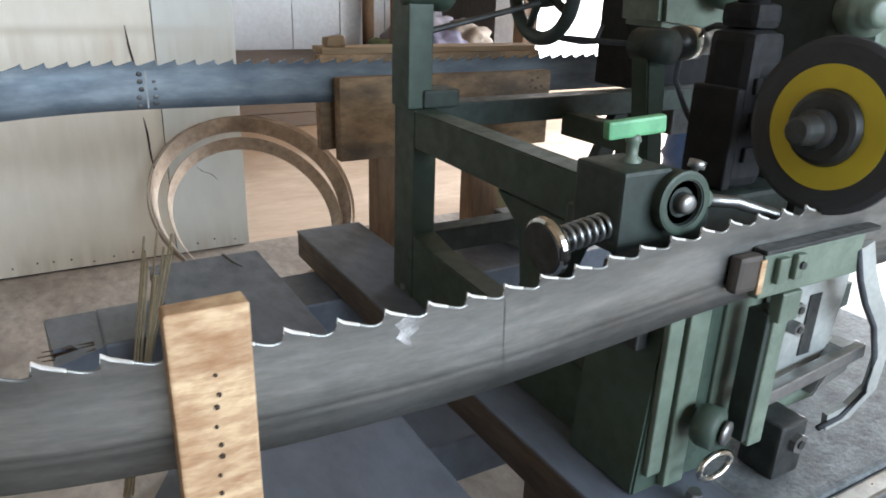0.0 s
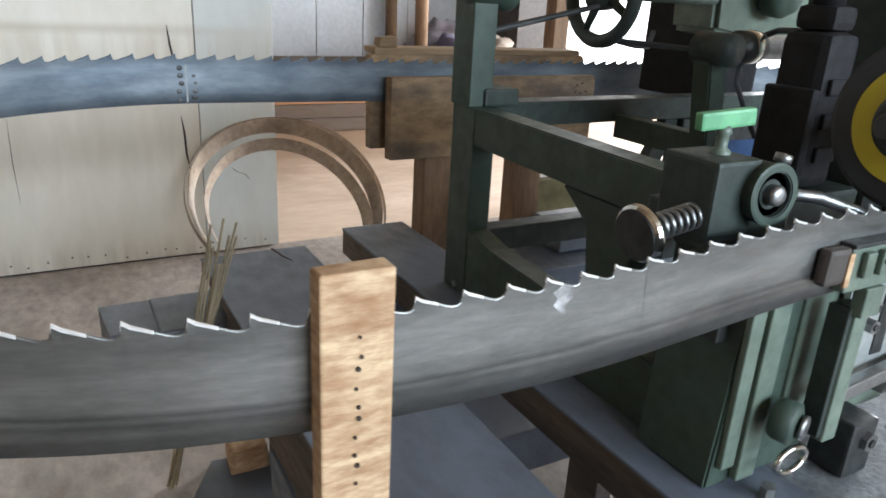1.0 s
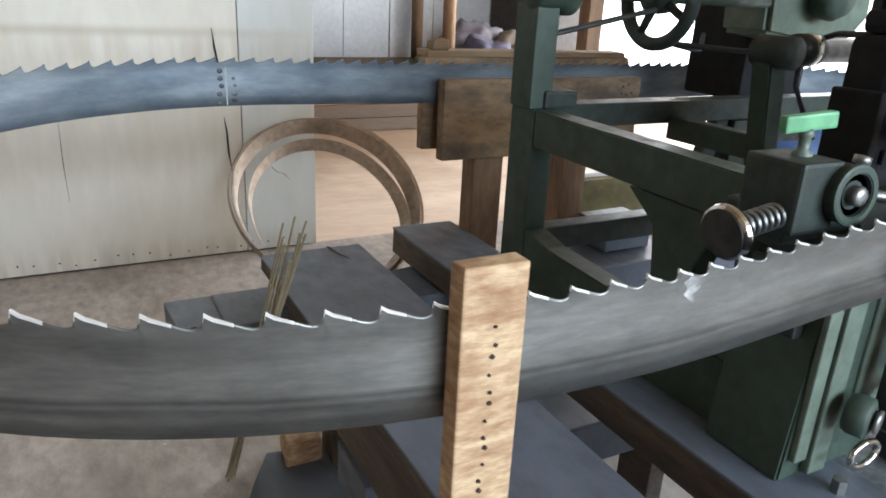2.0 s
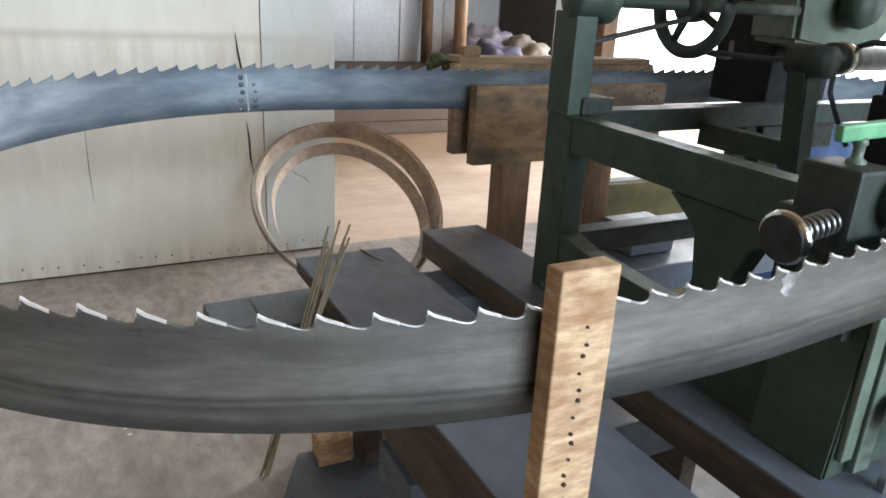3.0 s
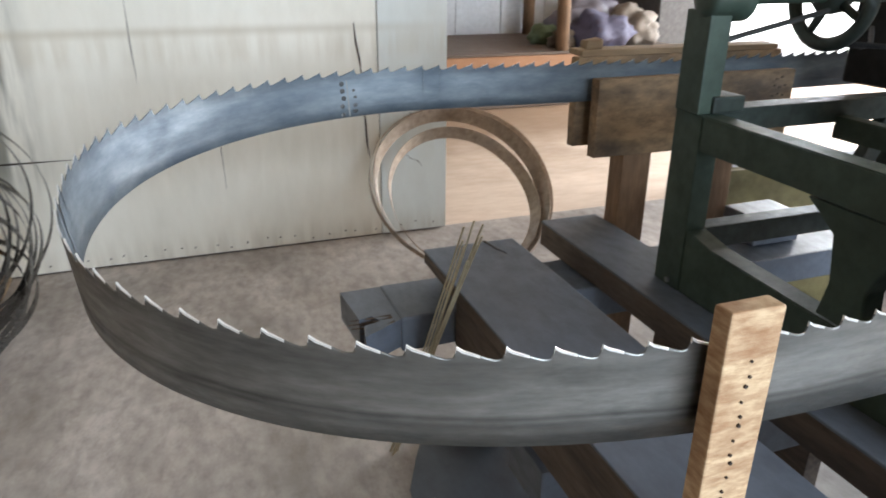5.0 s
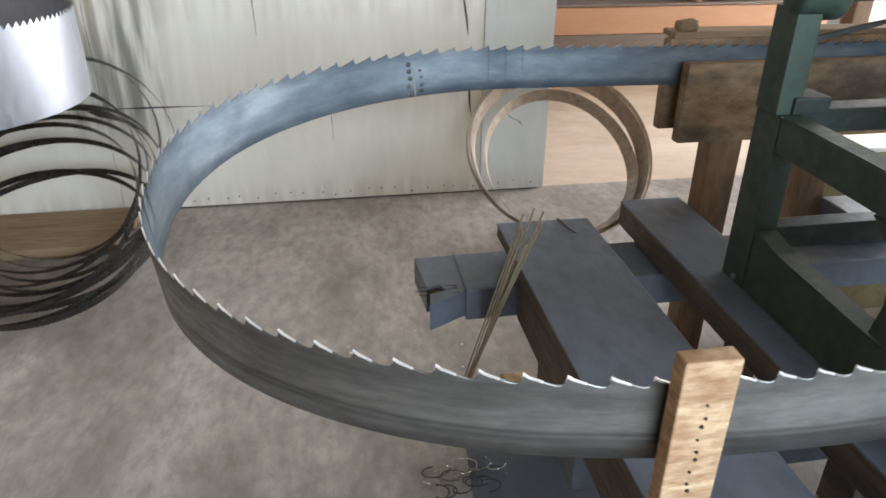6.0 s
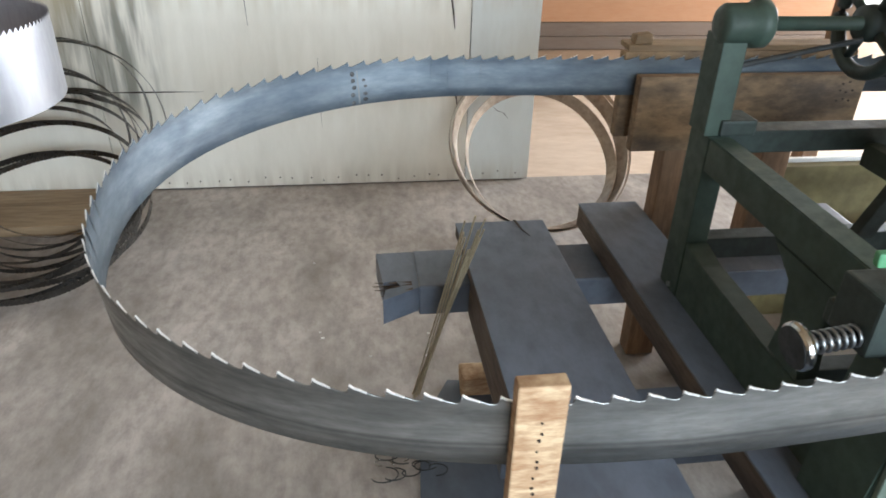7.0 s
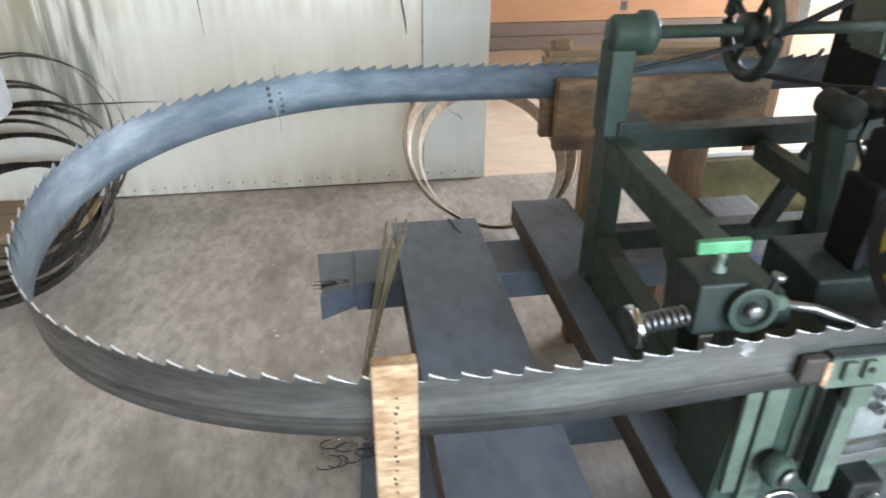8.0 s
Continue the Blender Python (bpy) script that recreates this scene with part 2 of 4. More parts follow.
def blade_lines(m, stops, most):
    """Lighter and darker lines and zones that run the whole length of the band."""
    nt = m.node_tree
    n, link = nt.nodes, nt.links.new
    p = n["Principled BSDF"]
    old = p.inputs["Base Color"].links[0].from_socket
    uv = n.new("ShaderNodeUVMap")
    sep = n.new("ShaderNodeSeparateXYZ")
    link(uv.outputs[0], sep.inputs[0])
    ramp = n.new("ShaderNodeValToRGB")
    cr = ramp.color_ramp
    while len(cr.elements) < len(stops):
        cr.elements.new(0.5)
    for e, (at, v) in zip(cr.elements, stops):
        e.position, e.color = at, (v, v, v, 1)
    size = n.new("ShaderNodeMath")
    size.operation = "DIVIDE"
    size.inputs[1].default_value = 0.117
    wob = n.new("ShaderNodeTexNoise")
    wob.inputs["Scale"].default_value = 3.0
    link(uv.outputs[0], wob.inputs["Vector"])
    add = n.new("ShaderNodeMath")
    add.operation = "MULTIPLY_ADD"
    add.inputs[1].default_value = 0.016
    link(wob.outputs[0], add.inputs[0])
    link(sep.outputs["Y"], add.inputs[2])
    link(add.outputs[0], size.inputs[0])
    link(size.outputs[0], ramp.inputs[0])
    mul = n.new("ShaderNodeMix")
    mul.data_type, mul.blend_type = "RGBA", "MULTIPLY"
    mul.inputs["Factor"].default_value = most
    link(old, mul.inputs["A"])
    link(ramp.outputs[0], mul.inputs["B"])
    link(mul.outputs["Result"], p.inputs["Base Color"])


blade_lines(BLADE, ((0.0, 0.62), (0.22, 0.80), (0.30, 0.40), (0.34, 0.66), (0.38, 0.34), (0.43, 0.82), (0.62, 1.0), (0.84, 0.85), (1.0, 0.7)), 0.85)
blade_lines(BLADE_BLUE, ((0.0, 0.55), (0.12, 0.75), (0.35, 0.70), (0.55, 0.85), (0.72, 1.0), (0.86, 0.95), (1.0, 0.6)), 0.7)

# ---- mesh helpers ----


def finish(name, bm, material, parent=None, label="", smooth=False):
    me = bpy.data.meshes.new(name)
    bm.normal_update()
    bm.to_mesh(me)
    bm.free()
    for mt in material if isinstance(material, (list, tuple)) else (material,):
        me.materials.append(mt)
    if smooth:
        me.shade_smooth()
    ob = new(name, me)
    ob.parent = parent
    if label:
        tagged(ob, label)
    return ob


def part(name, bm, material, parent, label="", smooth=False):
    return finish(name, bm, material, parent, label, smooth)


def thing(name, label, category, group="", at=(0, 0, 0), kind=""):
    ob = new(name)
    ob.location = at
    ob.empty_display_size = 0.05
    return tagged(ob, label, category, group, kind)


def box(x0, x1, y0, y1, z0, z1, bevel=0.0, rough=0.0, cuts=0, bm=None, m=None):
    """A box with bevelled edges; rough moves its corners a little, cuts split its long sides."""
    bm = bm or bmesh.new()
    made = bmesh.ops.create_cube(bm, size=1.0)["verts"]
    bmesh.ops.scale(bm, verts=made, vec=(x1 - x0, y1 - y0, z1 - z0))
    edges = list({e for v in made for e in v.link_edges})
    if bevel:
        got = bmesh.ops.bevel(bm, geom=edges, offset=bevel, segments=2, profile=0.6, affect="EDGES")
        made = list(set(v for v in made if v.is_valid) | set(got["verts"]))
    if rough:
        for v in made:
            k = v.co * 37.0 + Vector((x0 * 9, y0 * 7, z0 * 5))
            v.co += rough * Vector((noise.noise(k), noise.noise(k + Vector((9, 1, 3))), noise.noise(k + Vector((2, 7, 5)))))
    bmesh.ops.translate(bm, verts=made, vec=((x0 + x1) / 2, (y0 + y1) / 2, (z0 + z1) / 2))
    if m:
        bmesh.ops.transform(bm, verts=made, matrix=m)
    return bm


def rod(a, b, r, r2=None, seg=20, bm=None, caps=True):
    """A round bar from a to b."""
    bm = bm or bmesh.new()
    a, b = Vector(a), Vector(b)
    d = b - a
    m = Matrix.Translation((a + b) / 2) @ d.to_track_quat("Z", "Y").to_matrix().to_4x4()
    bmesh.ops.create_cone(bm, cap_ends=caps, segments=seg, radius1=r, radius2=r if r2 is None else r2, depth=d.length, matrix=m)
    return bm


def lathe(profile, a, axis, seg=32, bm=None):
    """A turned shape: profile is (radius, height along the axis) from a."""
    bm = bm or bmesh.new()
    m = Matrix.Translation(a) @ Vector(axis).to_track_quat("Z", "Y").to_matrix().to_4x4()
    rings = []
    for r, h in profile:
        rings.append([bm.verts.new(m @ Vector((r * math.cos(2 * math.pi * i / seg), r * math.sin(2 * math.pi * i / seg), h))) for i in range(seg)])
    for p, q in zip(rings[:-1], rings[1:]):
        for i in range(seg):
            bm.faces.new((p[i], p[(i + 1) % seg], q[(i + 1) % seg], q[i]))
    for ring, flip in ((rings[0], True), (rings[-1], False)):
        bm.faces.new(ring[::-1] if flip else ring)
    return bm


def tube(points, r, seg=8, bm=None, closed=False):
    """A bent bar through points."""
    bm = bm or bmesh.new()
    pts = [Vector(p) for p in points]
    rings = []
    for i, p in enumerate(pts):
        a = pts[(i - 1) % len(pts)] if closed or i else p
        b = pts[(i + 1) % len(pts)] if closed or i < len(pts) - 1 else p
        q = (b - a).to_track_quat("Z", "Y").to_matrix()
        rings.append([bm.verts.new(p + q @ Vector((r * math.cos(2 * math.pi * k / seg), r * math.sin(2 * math.pi * k / seg), 0))) for k in range(seg)])
    for i in range(len(rings) - (0 if closed else 1)):
        p, q = rings[i], rings[(i + 1) % len(rings)]
        for k in range(seg):
            bm.faces.new((p[k], p[(k + 1) % seg], q[(k + 1) % seg], q[k]))
    if not closed:
        bm.faces.new(rings[0][::-1])
        bm.faces.new(rings[-1])
    return bm


def slab(outline, axis, lo, hi, bm=None, bevel=0.0):
    """A flat plate: an outline of pairs in the plane across the axis, from lo to hi along it."""
    bm = bm or bmesh.new()
    put = {"x": lambda u, v, h: (h, u, v), "y": lambda u, v, h: (u, h, v), "z": lambda u, v, h: (u, v, h)}[axis]
    low = [bm.verts.new(put(u, v, lo)) for u, v in outline]
    high = [bm.verts.new(put(u, v, hi)) for u, v in outline]
    faces = [bm.faces.new(low[::-1]), bm.faces.new(high)]
    for i in range(len(low)):
        j = (i + 1) % len(low)
        faces.append(bm.faces.new((low[i], low[j], high[j], high[i])))
    bmesh.ops.recalc_face_normals(bm, faces=faces)
    if bevel:
        bmesh.ops.bevel(bm, geom=list({e for f in faces for e in f.edges}), offset=bevel, segments=2, affect="EDGES")
    return bm


# ---- the hall ----
WALL_Y, EDGE_X = 4.87, 1.265
XW, XE, YS, TOP, BACK_Y = -4.2, 9.0, -3.0, 3.6, 9.9

tagged(finish("ground", box(-60, 80, -60, 90, -0.3, -0.03), CONCRETE), "bare pale earth around the shed", "ground", kind="structure")
tagged(finish("floor", box(XW, XE, YS, WALL_Y + 0.03, -0.03, 0.0), CONCRETE), "stained grey-brown concrete workshop floor", "floor", kind="structure")
tagged(finish("floor_recess", box(XW, XE, WALL_Y + 0.03, BACK_Y, -0.03, -0.001), HALL_FLOOR), "sawdust-coloured floor of the recess, daylight painted into its near part", "floor", kind="structure")

# partition of painted sheets
partition = thing("wall_north", "cream painted sheet partition with water stains and cracks", "wall", kind="structure")
part("frame", box(XW, EDGE_X - 0.03, WALL_Y + 0.013, WALL_Y + 0.07, 0.0, TOP), DARK_PAINT, partition)
SEAMS = [XW, -2.9, -1.1, 0.88, EDGE_X]
for k, (a, b) in enumerate(zip(SEAMS[:-1], SEAMS[1:])):
    cool = WALL_PAINT_COOL if k == 3 else WALL_PAINT
    if k == 1:
        part("panel", box(a + 0.002, b - 0.002, WALL_Y, WALL_Y + 0.012, 0.59, 2.44, bevel=0.0015), cool, partition)
        part("panel", box(a + 0.002, b - 0.002, WALL_Y - 0.003, WALL_Y + 0.012, 0.012, 0.586, bevel=0.0015), cool, partition)
    else:
        part("panel", box(a + 0.002, b - 0.002, WALL_Y - 0.004 * (k % 2), WALL_Y + 0.012, 0.010, 2.44, bevel=0.0015), cool, partition)
    part("panel", box(a + 0.002, b - 0.002, WALL_Y, WALL_Y + 0.012, 2.446, TOP, bevel=0.0015), WALL_PAINT, partition)


def crack(points, w):
    """A split in a sheet: a thin dark sliver that tapers to its ends."""
    bm = bmesh.new()
    top, low = [], []
    for i, (x, z) in enumerate(points):
        k = w * (0.25 if i in (0, len(points) - 1) else 1.0)
        top.append((x - k, z))
        low.append((x + k, z))
    return slab(top + low[::-1], "y", WALL_Y - 0.0062, WALL_Y - 0.0045, bm)


part("crack", crack([(0.757, 1.17), (0.765, 1.08), (0.782, 0.98), (0.79, 0.90)], 0.005), NAIL, partition)
part("crack", crack([(0.792, 0.74), (0.802, 0.66), (0.806, 0.55), (0.818, 0.46)], 0.005), NAIL, partition)
part("crack", crack([(1.02, 0.47), (1.05, 0.44), (1.09, 0.425), (1.12, 0.39)], 0.003), NAIL, partition)
part("crack", crack([(1.05, 0.70), (1.07, 0.66), (1.09, 0.655)], 0.003), NAIL, partition)
part("crack", crack([(-0.30, 1.30), (-0.302, 1.10), (-0.296, 0.92)], 0.0022), NAIL, partition)
part("crack", crack([(0.05, 0.75), (0.047, 0.55), (0.053, 0.36)], 0.0018), NAIL, partition)
part("crack", slab([(-1.08, 0.576), (-0.9, 0.571), (-0.56, 0.575), (-0.9, 0.580)], "y", WALL_Y - 0.0062, WALL_Y - 0.004), NAIL, partition)
nail_mesh = None
for k in range(26):
    x = -1.0 + k * 0.087 + random.uniform(-0.02, 0.02)
    z = 0.045 + random.uniform(-0.012, 0.02)
    if nail_mesh is None:
        bmn = rod((0, -0.0062, 0), (0, -0.003, 0), 0.0045, seg=8)
        ob = part("nail", bmn, NAIL, partition)
        nail_mesh = ob.data
    else:
        ob = new("nail", nail_mesh)
        ob.parent = partition
    ob.location = (x, WALL_Y, z)

# Unseen walls and roof close the hall; brown boards keep its left side darker.
tagged(finish("wall_west", box(XW - 0.12, XW, YS, BACK_Y + 0.12, 0, TOP), TAN_BOARD), "unseen plain side wall closing the workshop", "wall", kind="structure")
south = thing("wall_south", "unseen boarded wall with a long window opening", "wall", kind="structure")
part("wall", box(XW, XE, YS - 0.12, YS, 0, 1.5), TAN_BOARD, south)
part("wall", box(XW, XE, YS - 0.12, YS, 3.4, TOP), TAN_BOARD, south)
part("wall", box(XW, -0.3, YS - 0.12, YS, 1.5, 3.4), TAN_BOARD, south)
part("wall", box(5.3, XE, YS - 0.12, YS, 1.5, 3.4), TAN_BOARD, south)
tagged(finish("ceiling", box(XW - 0.12, XE, YS - 0.12, BACK_Y + 0.12, TOP, TOP + 0.1), TAN_BOARD), "unseen brown boarded roof closing the hall", "ceiling", kind="structure")
tagged(finish("wall_east", box(XE - 0.12, XE, YS, 3.2, 0, TOP), WALL_PAINT), "unseen plain side wall closing the workshop", "wall", kind="structure")
back = thing("wall_recess", "pale sheet-clad wall behind the loading deck", "wall", kind="structure")
x = EDGE_X - 1.0
k = 0
while x < 5.5:
    w = 0.62 if k % 3 else 0.86
    part("panel", box(x, x + w - 0.012, BACK_Y - 0.006 * (k % 2), BACK_Y + 0.02, 0.56, TOP, bevel=0.003), WHITE_SHEET, back)
    x += w
    k += 1
part("frame", box(0, 5.9, BACK_Y + 0.02, BACK_Y + 0.10, 0, TOP), DARK_PAINT, back)
part("panel", box(5.32, 5.86, 8.6, BACK_Y - 0.02, 0, TOP), DARK_PAINT, back)
# Glowing white sheets stand in for the overexposed daylit yard.
tagged(finish("backdrop", box(2.6, 14.0, 13.0, 13.1, -0.03, 7), DAY), "glowing white sheet standing in for the overexposed yard", "backdrop", kind="structure")
tagged(finish("backdrop", box(13.9, 14.0, 3.0, 13.0, -0.03, 7), DAY), "glowing white sheet standing in for the overexposed yard", "backdrop", kind="structure")
tagged(finish("yard", box(4.62, 14, 5.3, 13, -0.03, -0.002), PAPER), "sunlit pale ground of the yard", "ground", kind="structure")
post_y = thing("corner_post", "brown square timber corner post beside the bright yard opening", "post")
part("post", box(3.10, 3.21, 4.95, 5.06, 0, TOP, bevel=0.006, rough=0.004), LEG_WOOD, post_y)

# raised deck of boards in the recess, with sacks on it
deck = thing("loading_deck", "raised deck with an orange-brown boarded front", "deck")
DECK_Y, DECK_TOP = 8.0, 0.57
for k in range(7):
    part("board", box(EDGE_X - 0.5, 5.25, DECK_Y - 0.02 + 0.272 * k, DECK_Y - 0.02 + 0.272 * (k + 1) - 0.010, DECK_TOP - 0.025, DECK_TOP, bevel=0.004, rough=0.004), BROWN_BOARD, deck)
for z0, z1, mt in ((0.005, 0.135, BROWN_BOARD), (0.14, 0.275, BROWN_BOARD), (0.28, DECK_TOP - 0.03, ORANGE_BOARD)):
    part("board", box(EDGE_X - 0.5, 5.23, DECK_Y, DECK_Y + 0.035, z0, z1, bevel=0.004, rough=0.004), mt, deck)


def blob(c, r, squash, seed, folds=0.18):
    bm = bmesh.new()
    bmesh.ops.create_icosphere(bm, subdivisions=4, radius=1.0)
    for v in bm.verts:
        d = v.co.normalized()
        k = 1 + folds * noise.noise(d * 1.6 + Vector((seed, 0, 0))) + 0.7 * folds * abs(noise.noise(d * 4.5 + Vector((0, seed, 0)))) + 0.4 * folds * abs(noise.noise(d * 11 + Vector((0, 0, seed))))
        p = d * k
        v.co = Vector((p.x * r * squash[0], p.y * r * squash[1], max(p.z, -0.75) * r * squash[2])) + Vector(c)
    return bm


for nm, lab, c, r, sq, mt, seed in (
    ("sack", "full purple-grey woven sack on the deck", (4.30, 8.25, 0.72), 0.24, (1.35, 1.0, 0.85), SACK, 1.7),
    ("sack", "full tan woven sack on the deck", (4.80, 8.40, 0.73), 0.23, (1.2, 1.0, 0.95), SACK_TAN, 4.2),
    ("sack", "slumped grey plastic sack on the deck", (4.42, 8.75, 0.76), 0.27, (1.5, 1.0, 1.0), SACK_GREY, 7.7),
    ("sack", "small green sack on the deck", (3.86, 8.72, 0.66), 0.13, (1.3, 1.0, 0.9), SACK_GREEN, 9.1),
    ("sack", "small yellowish green sack on the deck", (3.88, 8.28, 0.65), 0.12, (1.3, 1.0, 0.85), SACK_TAN, 12.4),
):
    tagged(finish(nm, blob(c, r, sq, seed, 0.42), mt, smooth=True), lab, "sack", "sacks on the deck")
for x, y, r in ((3.74, 8.06, 0.068), (4.15, 9.72, 0.075)):
    tagged(finish("pole", rod((x, y, DECK_TOP), (x + 0.02, y + 0.1, TOP), r, seg=14), LEG_WOOD, smooth=True), "round brown pole standing on the deck", "pole", "poles on the deck")

# ---- the saw blade ----
CX, CY, AX, BN, BF, STRAIGHT = 0.636, 2.368, 0.901, 0.6555, 0.795, 2.35
PITCH = 0.0508


def loop_table():
    """The band's way: the near run, the free bend, the far run and the bend over the far pulley, with its lean."""
    pts, lean = [], []
    for i in range(400):
        x = STRAIGHT + (CX - STRAIGHT) * i / 400
        pts.append((x, CY - BN + 0.0028 * min(1.0, max(0.0, (x - CX) / 0.50))))
        lean.append(0.0)
    for i in range(600):
        q = math.pi / 2 * i / 600
        pts.append((CX - AX * math.sin(q) ** (2 / 2.37), CY - BN * math.cos(q) ** (2 / 2.37)))
        lean.append(0.055 * math.sin(2 * q) + 0.098 * (i / 600) ** 2)
    for i in range(600):
        q = math.pi / 2 * (1 - i / 600)
        pts.append((CX - AX * math.sin(q), CY + BF * math.cos(q)))
        lean.append(0.205 * math.sin(2 * q) + 0.098 * (1 - i / 600) ** 2)
    for i in range(400):
        x = CX + (STRAIGHT - CX) * i / 400
        pts.append((x, CY + BF + 0.012 * (x - CX)))
        lean.append(0.0)
    y0, y1 = pts[0][1], pts[-1][1]
    for i in range(1200):
        q = math.pi / 2 - math.pi * i / 1200
        pts.append((STRAIGHT + 0.745 * math.cos(q), (y0 + y1) / 2 + (y1 - y0) / 2 * math.sin(q)))
        lean.append(0.0)
    pts.append(pts[0])
    lean.append(0.0)
    arr = np.array(pts)
    run = np.concatenate([[0], np.cumsum(np.linalg.norm(np.diff(arr, axis=0), axis=1))])
    return arr, run, np.array(lean)


LOOP, RUN, LEAN = loop_table()
COUNT = round(RUN[-1] / PITCH)
STEP = RUN[-1] / COUNT


def on_loop(s, drawn=0.0):
    """Place on the blade's way at length s: x, y and the height of its back edge, which rises to the clamp.
    drawn: metres by which the free bend is pulled towards the machine."""
    s = s % RUN[-1]
    x, y = float(np.interp(s, RUN, LOOP[:, 0])), float(np.interp(s, RUN, LOOP[:, 1]))
    if drawn:
        w = min(1.0, max(0.0, (2.2 - x) / 2.4))
        x += drawn * w * w * (3 - 2 * w)
    u = min(1.0, max(0.0, (x - 0.66) / 0.55))
    rise = 0.034 * u * u * (3 - 2 * u) if y < 2.0 else 0.0
    return Vector((x, y, 0.8905 + 0.0551 * y - 0.0159 * (min(x, 1.4) - CX) + rise - 0.0095 * min(1.0, max(0.0, (2.7 - y) / 0.8))))


def loop_pose(s, drawn=0.0):
    """The band's frame at s: along, outward, up. In the free bend its top leans outward."""
    d = (on_loop(s + 0.01, drawn) - on_loop(s - 0.01, drawn)).normalized()
    side = Vector((0, 0, 1)).cross(d).normalized()
    up = d.cross(side)
    lean = float(np.interp(s % RUN[-1], RUN, LEAN))
    up2 = up * math.cos(lean) + side * math.sin(lean)
    side2 = side * math.cos(lean) - up * math.sin(lean)
    m = Matrix((d, side2, up2)).transposed().to_4x4()
    m.translation = on_loop(s, drawn)
    return m


WIDTH, THICK = 0.117, 0.0014
blade = thing("band_saw_blade", "wide steel band saw blade looped on edge, teeth up", "saw blade")
# one tooth along its pitch: share of the pitch, height over the gullet line
TOOTH = [(0.0, 0.0), (0.07, -0.0025), (0.18, -0.0035), (0.32, -0.002), (0.50, 0.0012), (0.68, 0.0042), (0.85, 0.0072), (0.985, 0.0115), (1.0, 0.005)]

TONGUE = [(1.06, -0.004)]


def blade_piece(s):
    """One tooth's length of band, bent as the loop is at s, with a UV map along the band."""
    inv = loop_pose(s).inverted()
    bm = bmesh.new()
    uv = bm.loops.layers.uv.new("UVMap")
    cols = []
    for u, h in TOOTH + TONGUE:
        ss = s + (u - 0.5) * STEP
        cols.append((inv @ loop_pose(ss), h, ss))
    levels = (0.0, 0.25, 0.5, 0.75, 0.92)
    front, back = [], []
    where = {}
    for side, rows in ((THICK / 2, front), (-THICK / 2, back)):
        for (place, h, ss), (u, _) in zip(cols, TOOTH + TONGUE):
            col = []
            for z in (*(WIDTH * k for k in levels), WIDTH + h - 0.003, WIDTH + h):
                wide = 0.92 if u > 1 else 1.0 + (0.9 if z > WIDTH + 0.004 else 0.0)
                v = bm.verts.new(place @ Vector((0, side * wide, z)))
                where[v] = (ss, z)
                col.append(v)
            rows.append(col)
    top = []
    for i in range(len(cols) - 1):
        for k in range(6):
            flank = bm.faces.new((front[i][k], front[i + 1][k], front[i + 1][k + 1], front[i][k + 1]))
            if k == 5 and 4 <= i <= 7:
                flank.material_index = 1
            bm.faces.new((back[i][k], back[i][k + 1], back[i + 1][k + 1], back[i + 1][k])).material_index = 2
        top.append(bm.faces.new((front[i][6], front[i + 1][6], back[i + 1][6], back[i][6])))
        bm.faces.new((front[i][0], back[i][0], back[i + 1][0], front[i + 1][0]))
    for f in bm.faces:
        for lp in f.loops:
            lp[uv].uv = where[lp.vert]
    bmesh.ops.recalc_face_normals(bm, faces=bm.faces)
    for i, f in enumerate(top):
        f.material_index = 1 if 4 <= i <= 7 else 0
        f.smooth = False
    return bm


# the feed: with each grinding stroke the band goes on by one tooth
STROKES = [-0.34, 0.64, 1.52, 2.50, 3.48, 4.48, 5.40, 6.34, 7.31]


def advance(t):
    n = 0.0
    for g in STROKES:
        u = min(1, max(0, (t - g + 0.16) / 0.26))
        n += u * u * (3 - 2 * u)
    return n * STEP


FEED_T = sorted({0.0, 8.0} | {round(g + d, 3) for g in STROKES for d in (-0.16, -0.10, -0.03, 0.04, 0.10, 0.24, 0.38, 0.55) if 0 < g + d < 8})
WELD_AT = 4.325
MARK_AT = 1.785
PATCH = mat("ground_steel", (0.66, 0.66, 0.67), 0.45, 0.6, grain=90, amount=0.6, bump=0.1, dark=(0.2, 0.2, 0.2), blotch=60)
START = WELD_AT % STEP
PIECES = []
for i in range(COUNT):
    s = START + i * STEP
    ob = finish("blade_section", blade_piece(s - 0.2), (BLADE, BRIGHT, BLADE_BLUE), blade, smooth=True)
    for poly in ob.data.polygons:
        if poly.material_index == 1:
            poly.use_smooth = False
    PIECES.append((ob, s))
    if abs(s - MARK_AT) < STEP / 2:
        smear = [(-0.013, 0.113), (0.003, 0.115), (0.013, 0.109), (0.006, 0.101), (0.011, 0.094), (0.002, 0.086), (-0.007, 0.080), (-0.004, 0.092), (-0.015, 0.099)]
        part("ground_patch", slab(smear, "y", 0.0006, 0.0010), PATCH, ob, "bright ground patch")
    if abs(s - WELD_AT) < STEP / 2:
        for k in range(9):
            bx = (k % 2 - 0.5) * 0.036 + random.uniform(-0.005, 0.005)
            bz = 0.010 + (k // 2) * 0.021 + random.uniform(-0.006, 0.006)
            bm = bmesh.new()
            bmesh.ops.create_icosphere(bm, subdivisions=2, radius=1, matrix=Matrix.Translation((bx, 0, bz)) @ Matrix.Diagonal((0.008 + 0.002 * (k % 2), 0.0019, 0.007, 1)))
            part("weld_spot", bm, WELD, ob, "dark brazed spot", smooth=True)
        part("weld_seam", box(-0.004, 0.0, -0.0011, 0.0011, 0.002, 0.100, bevel=0.0003), BLADE, ob, "ground joint line")

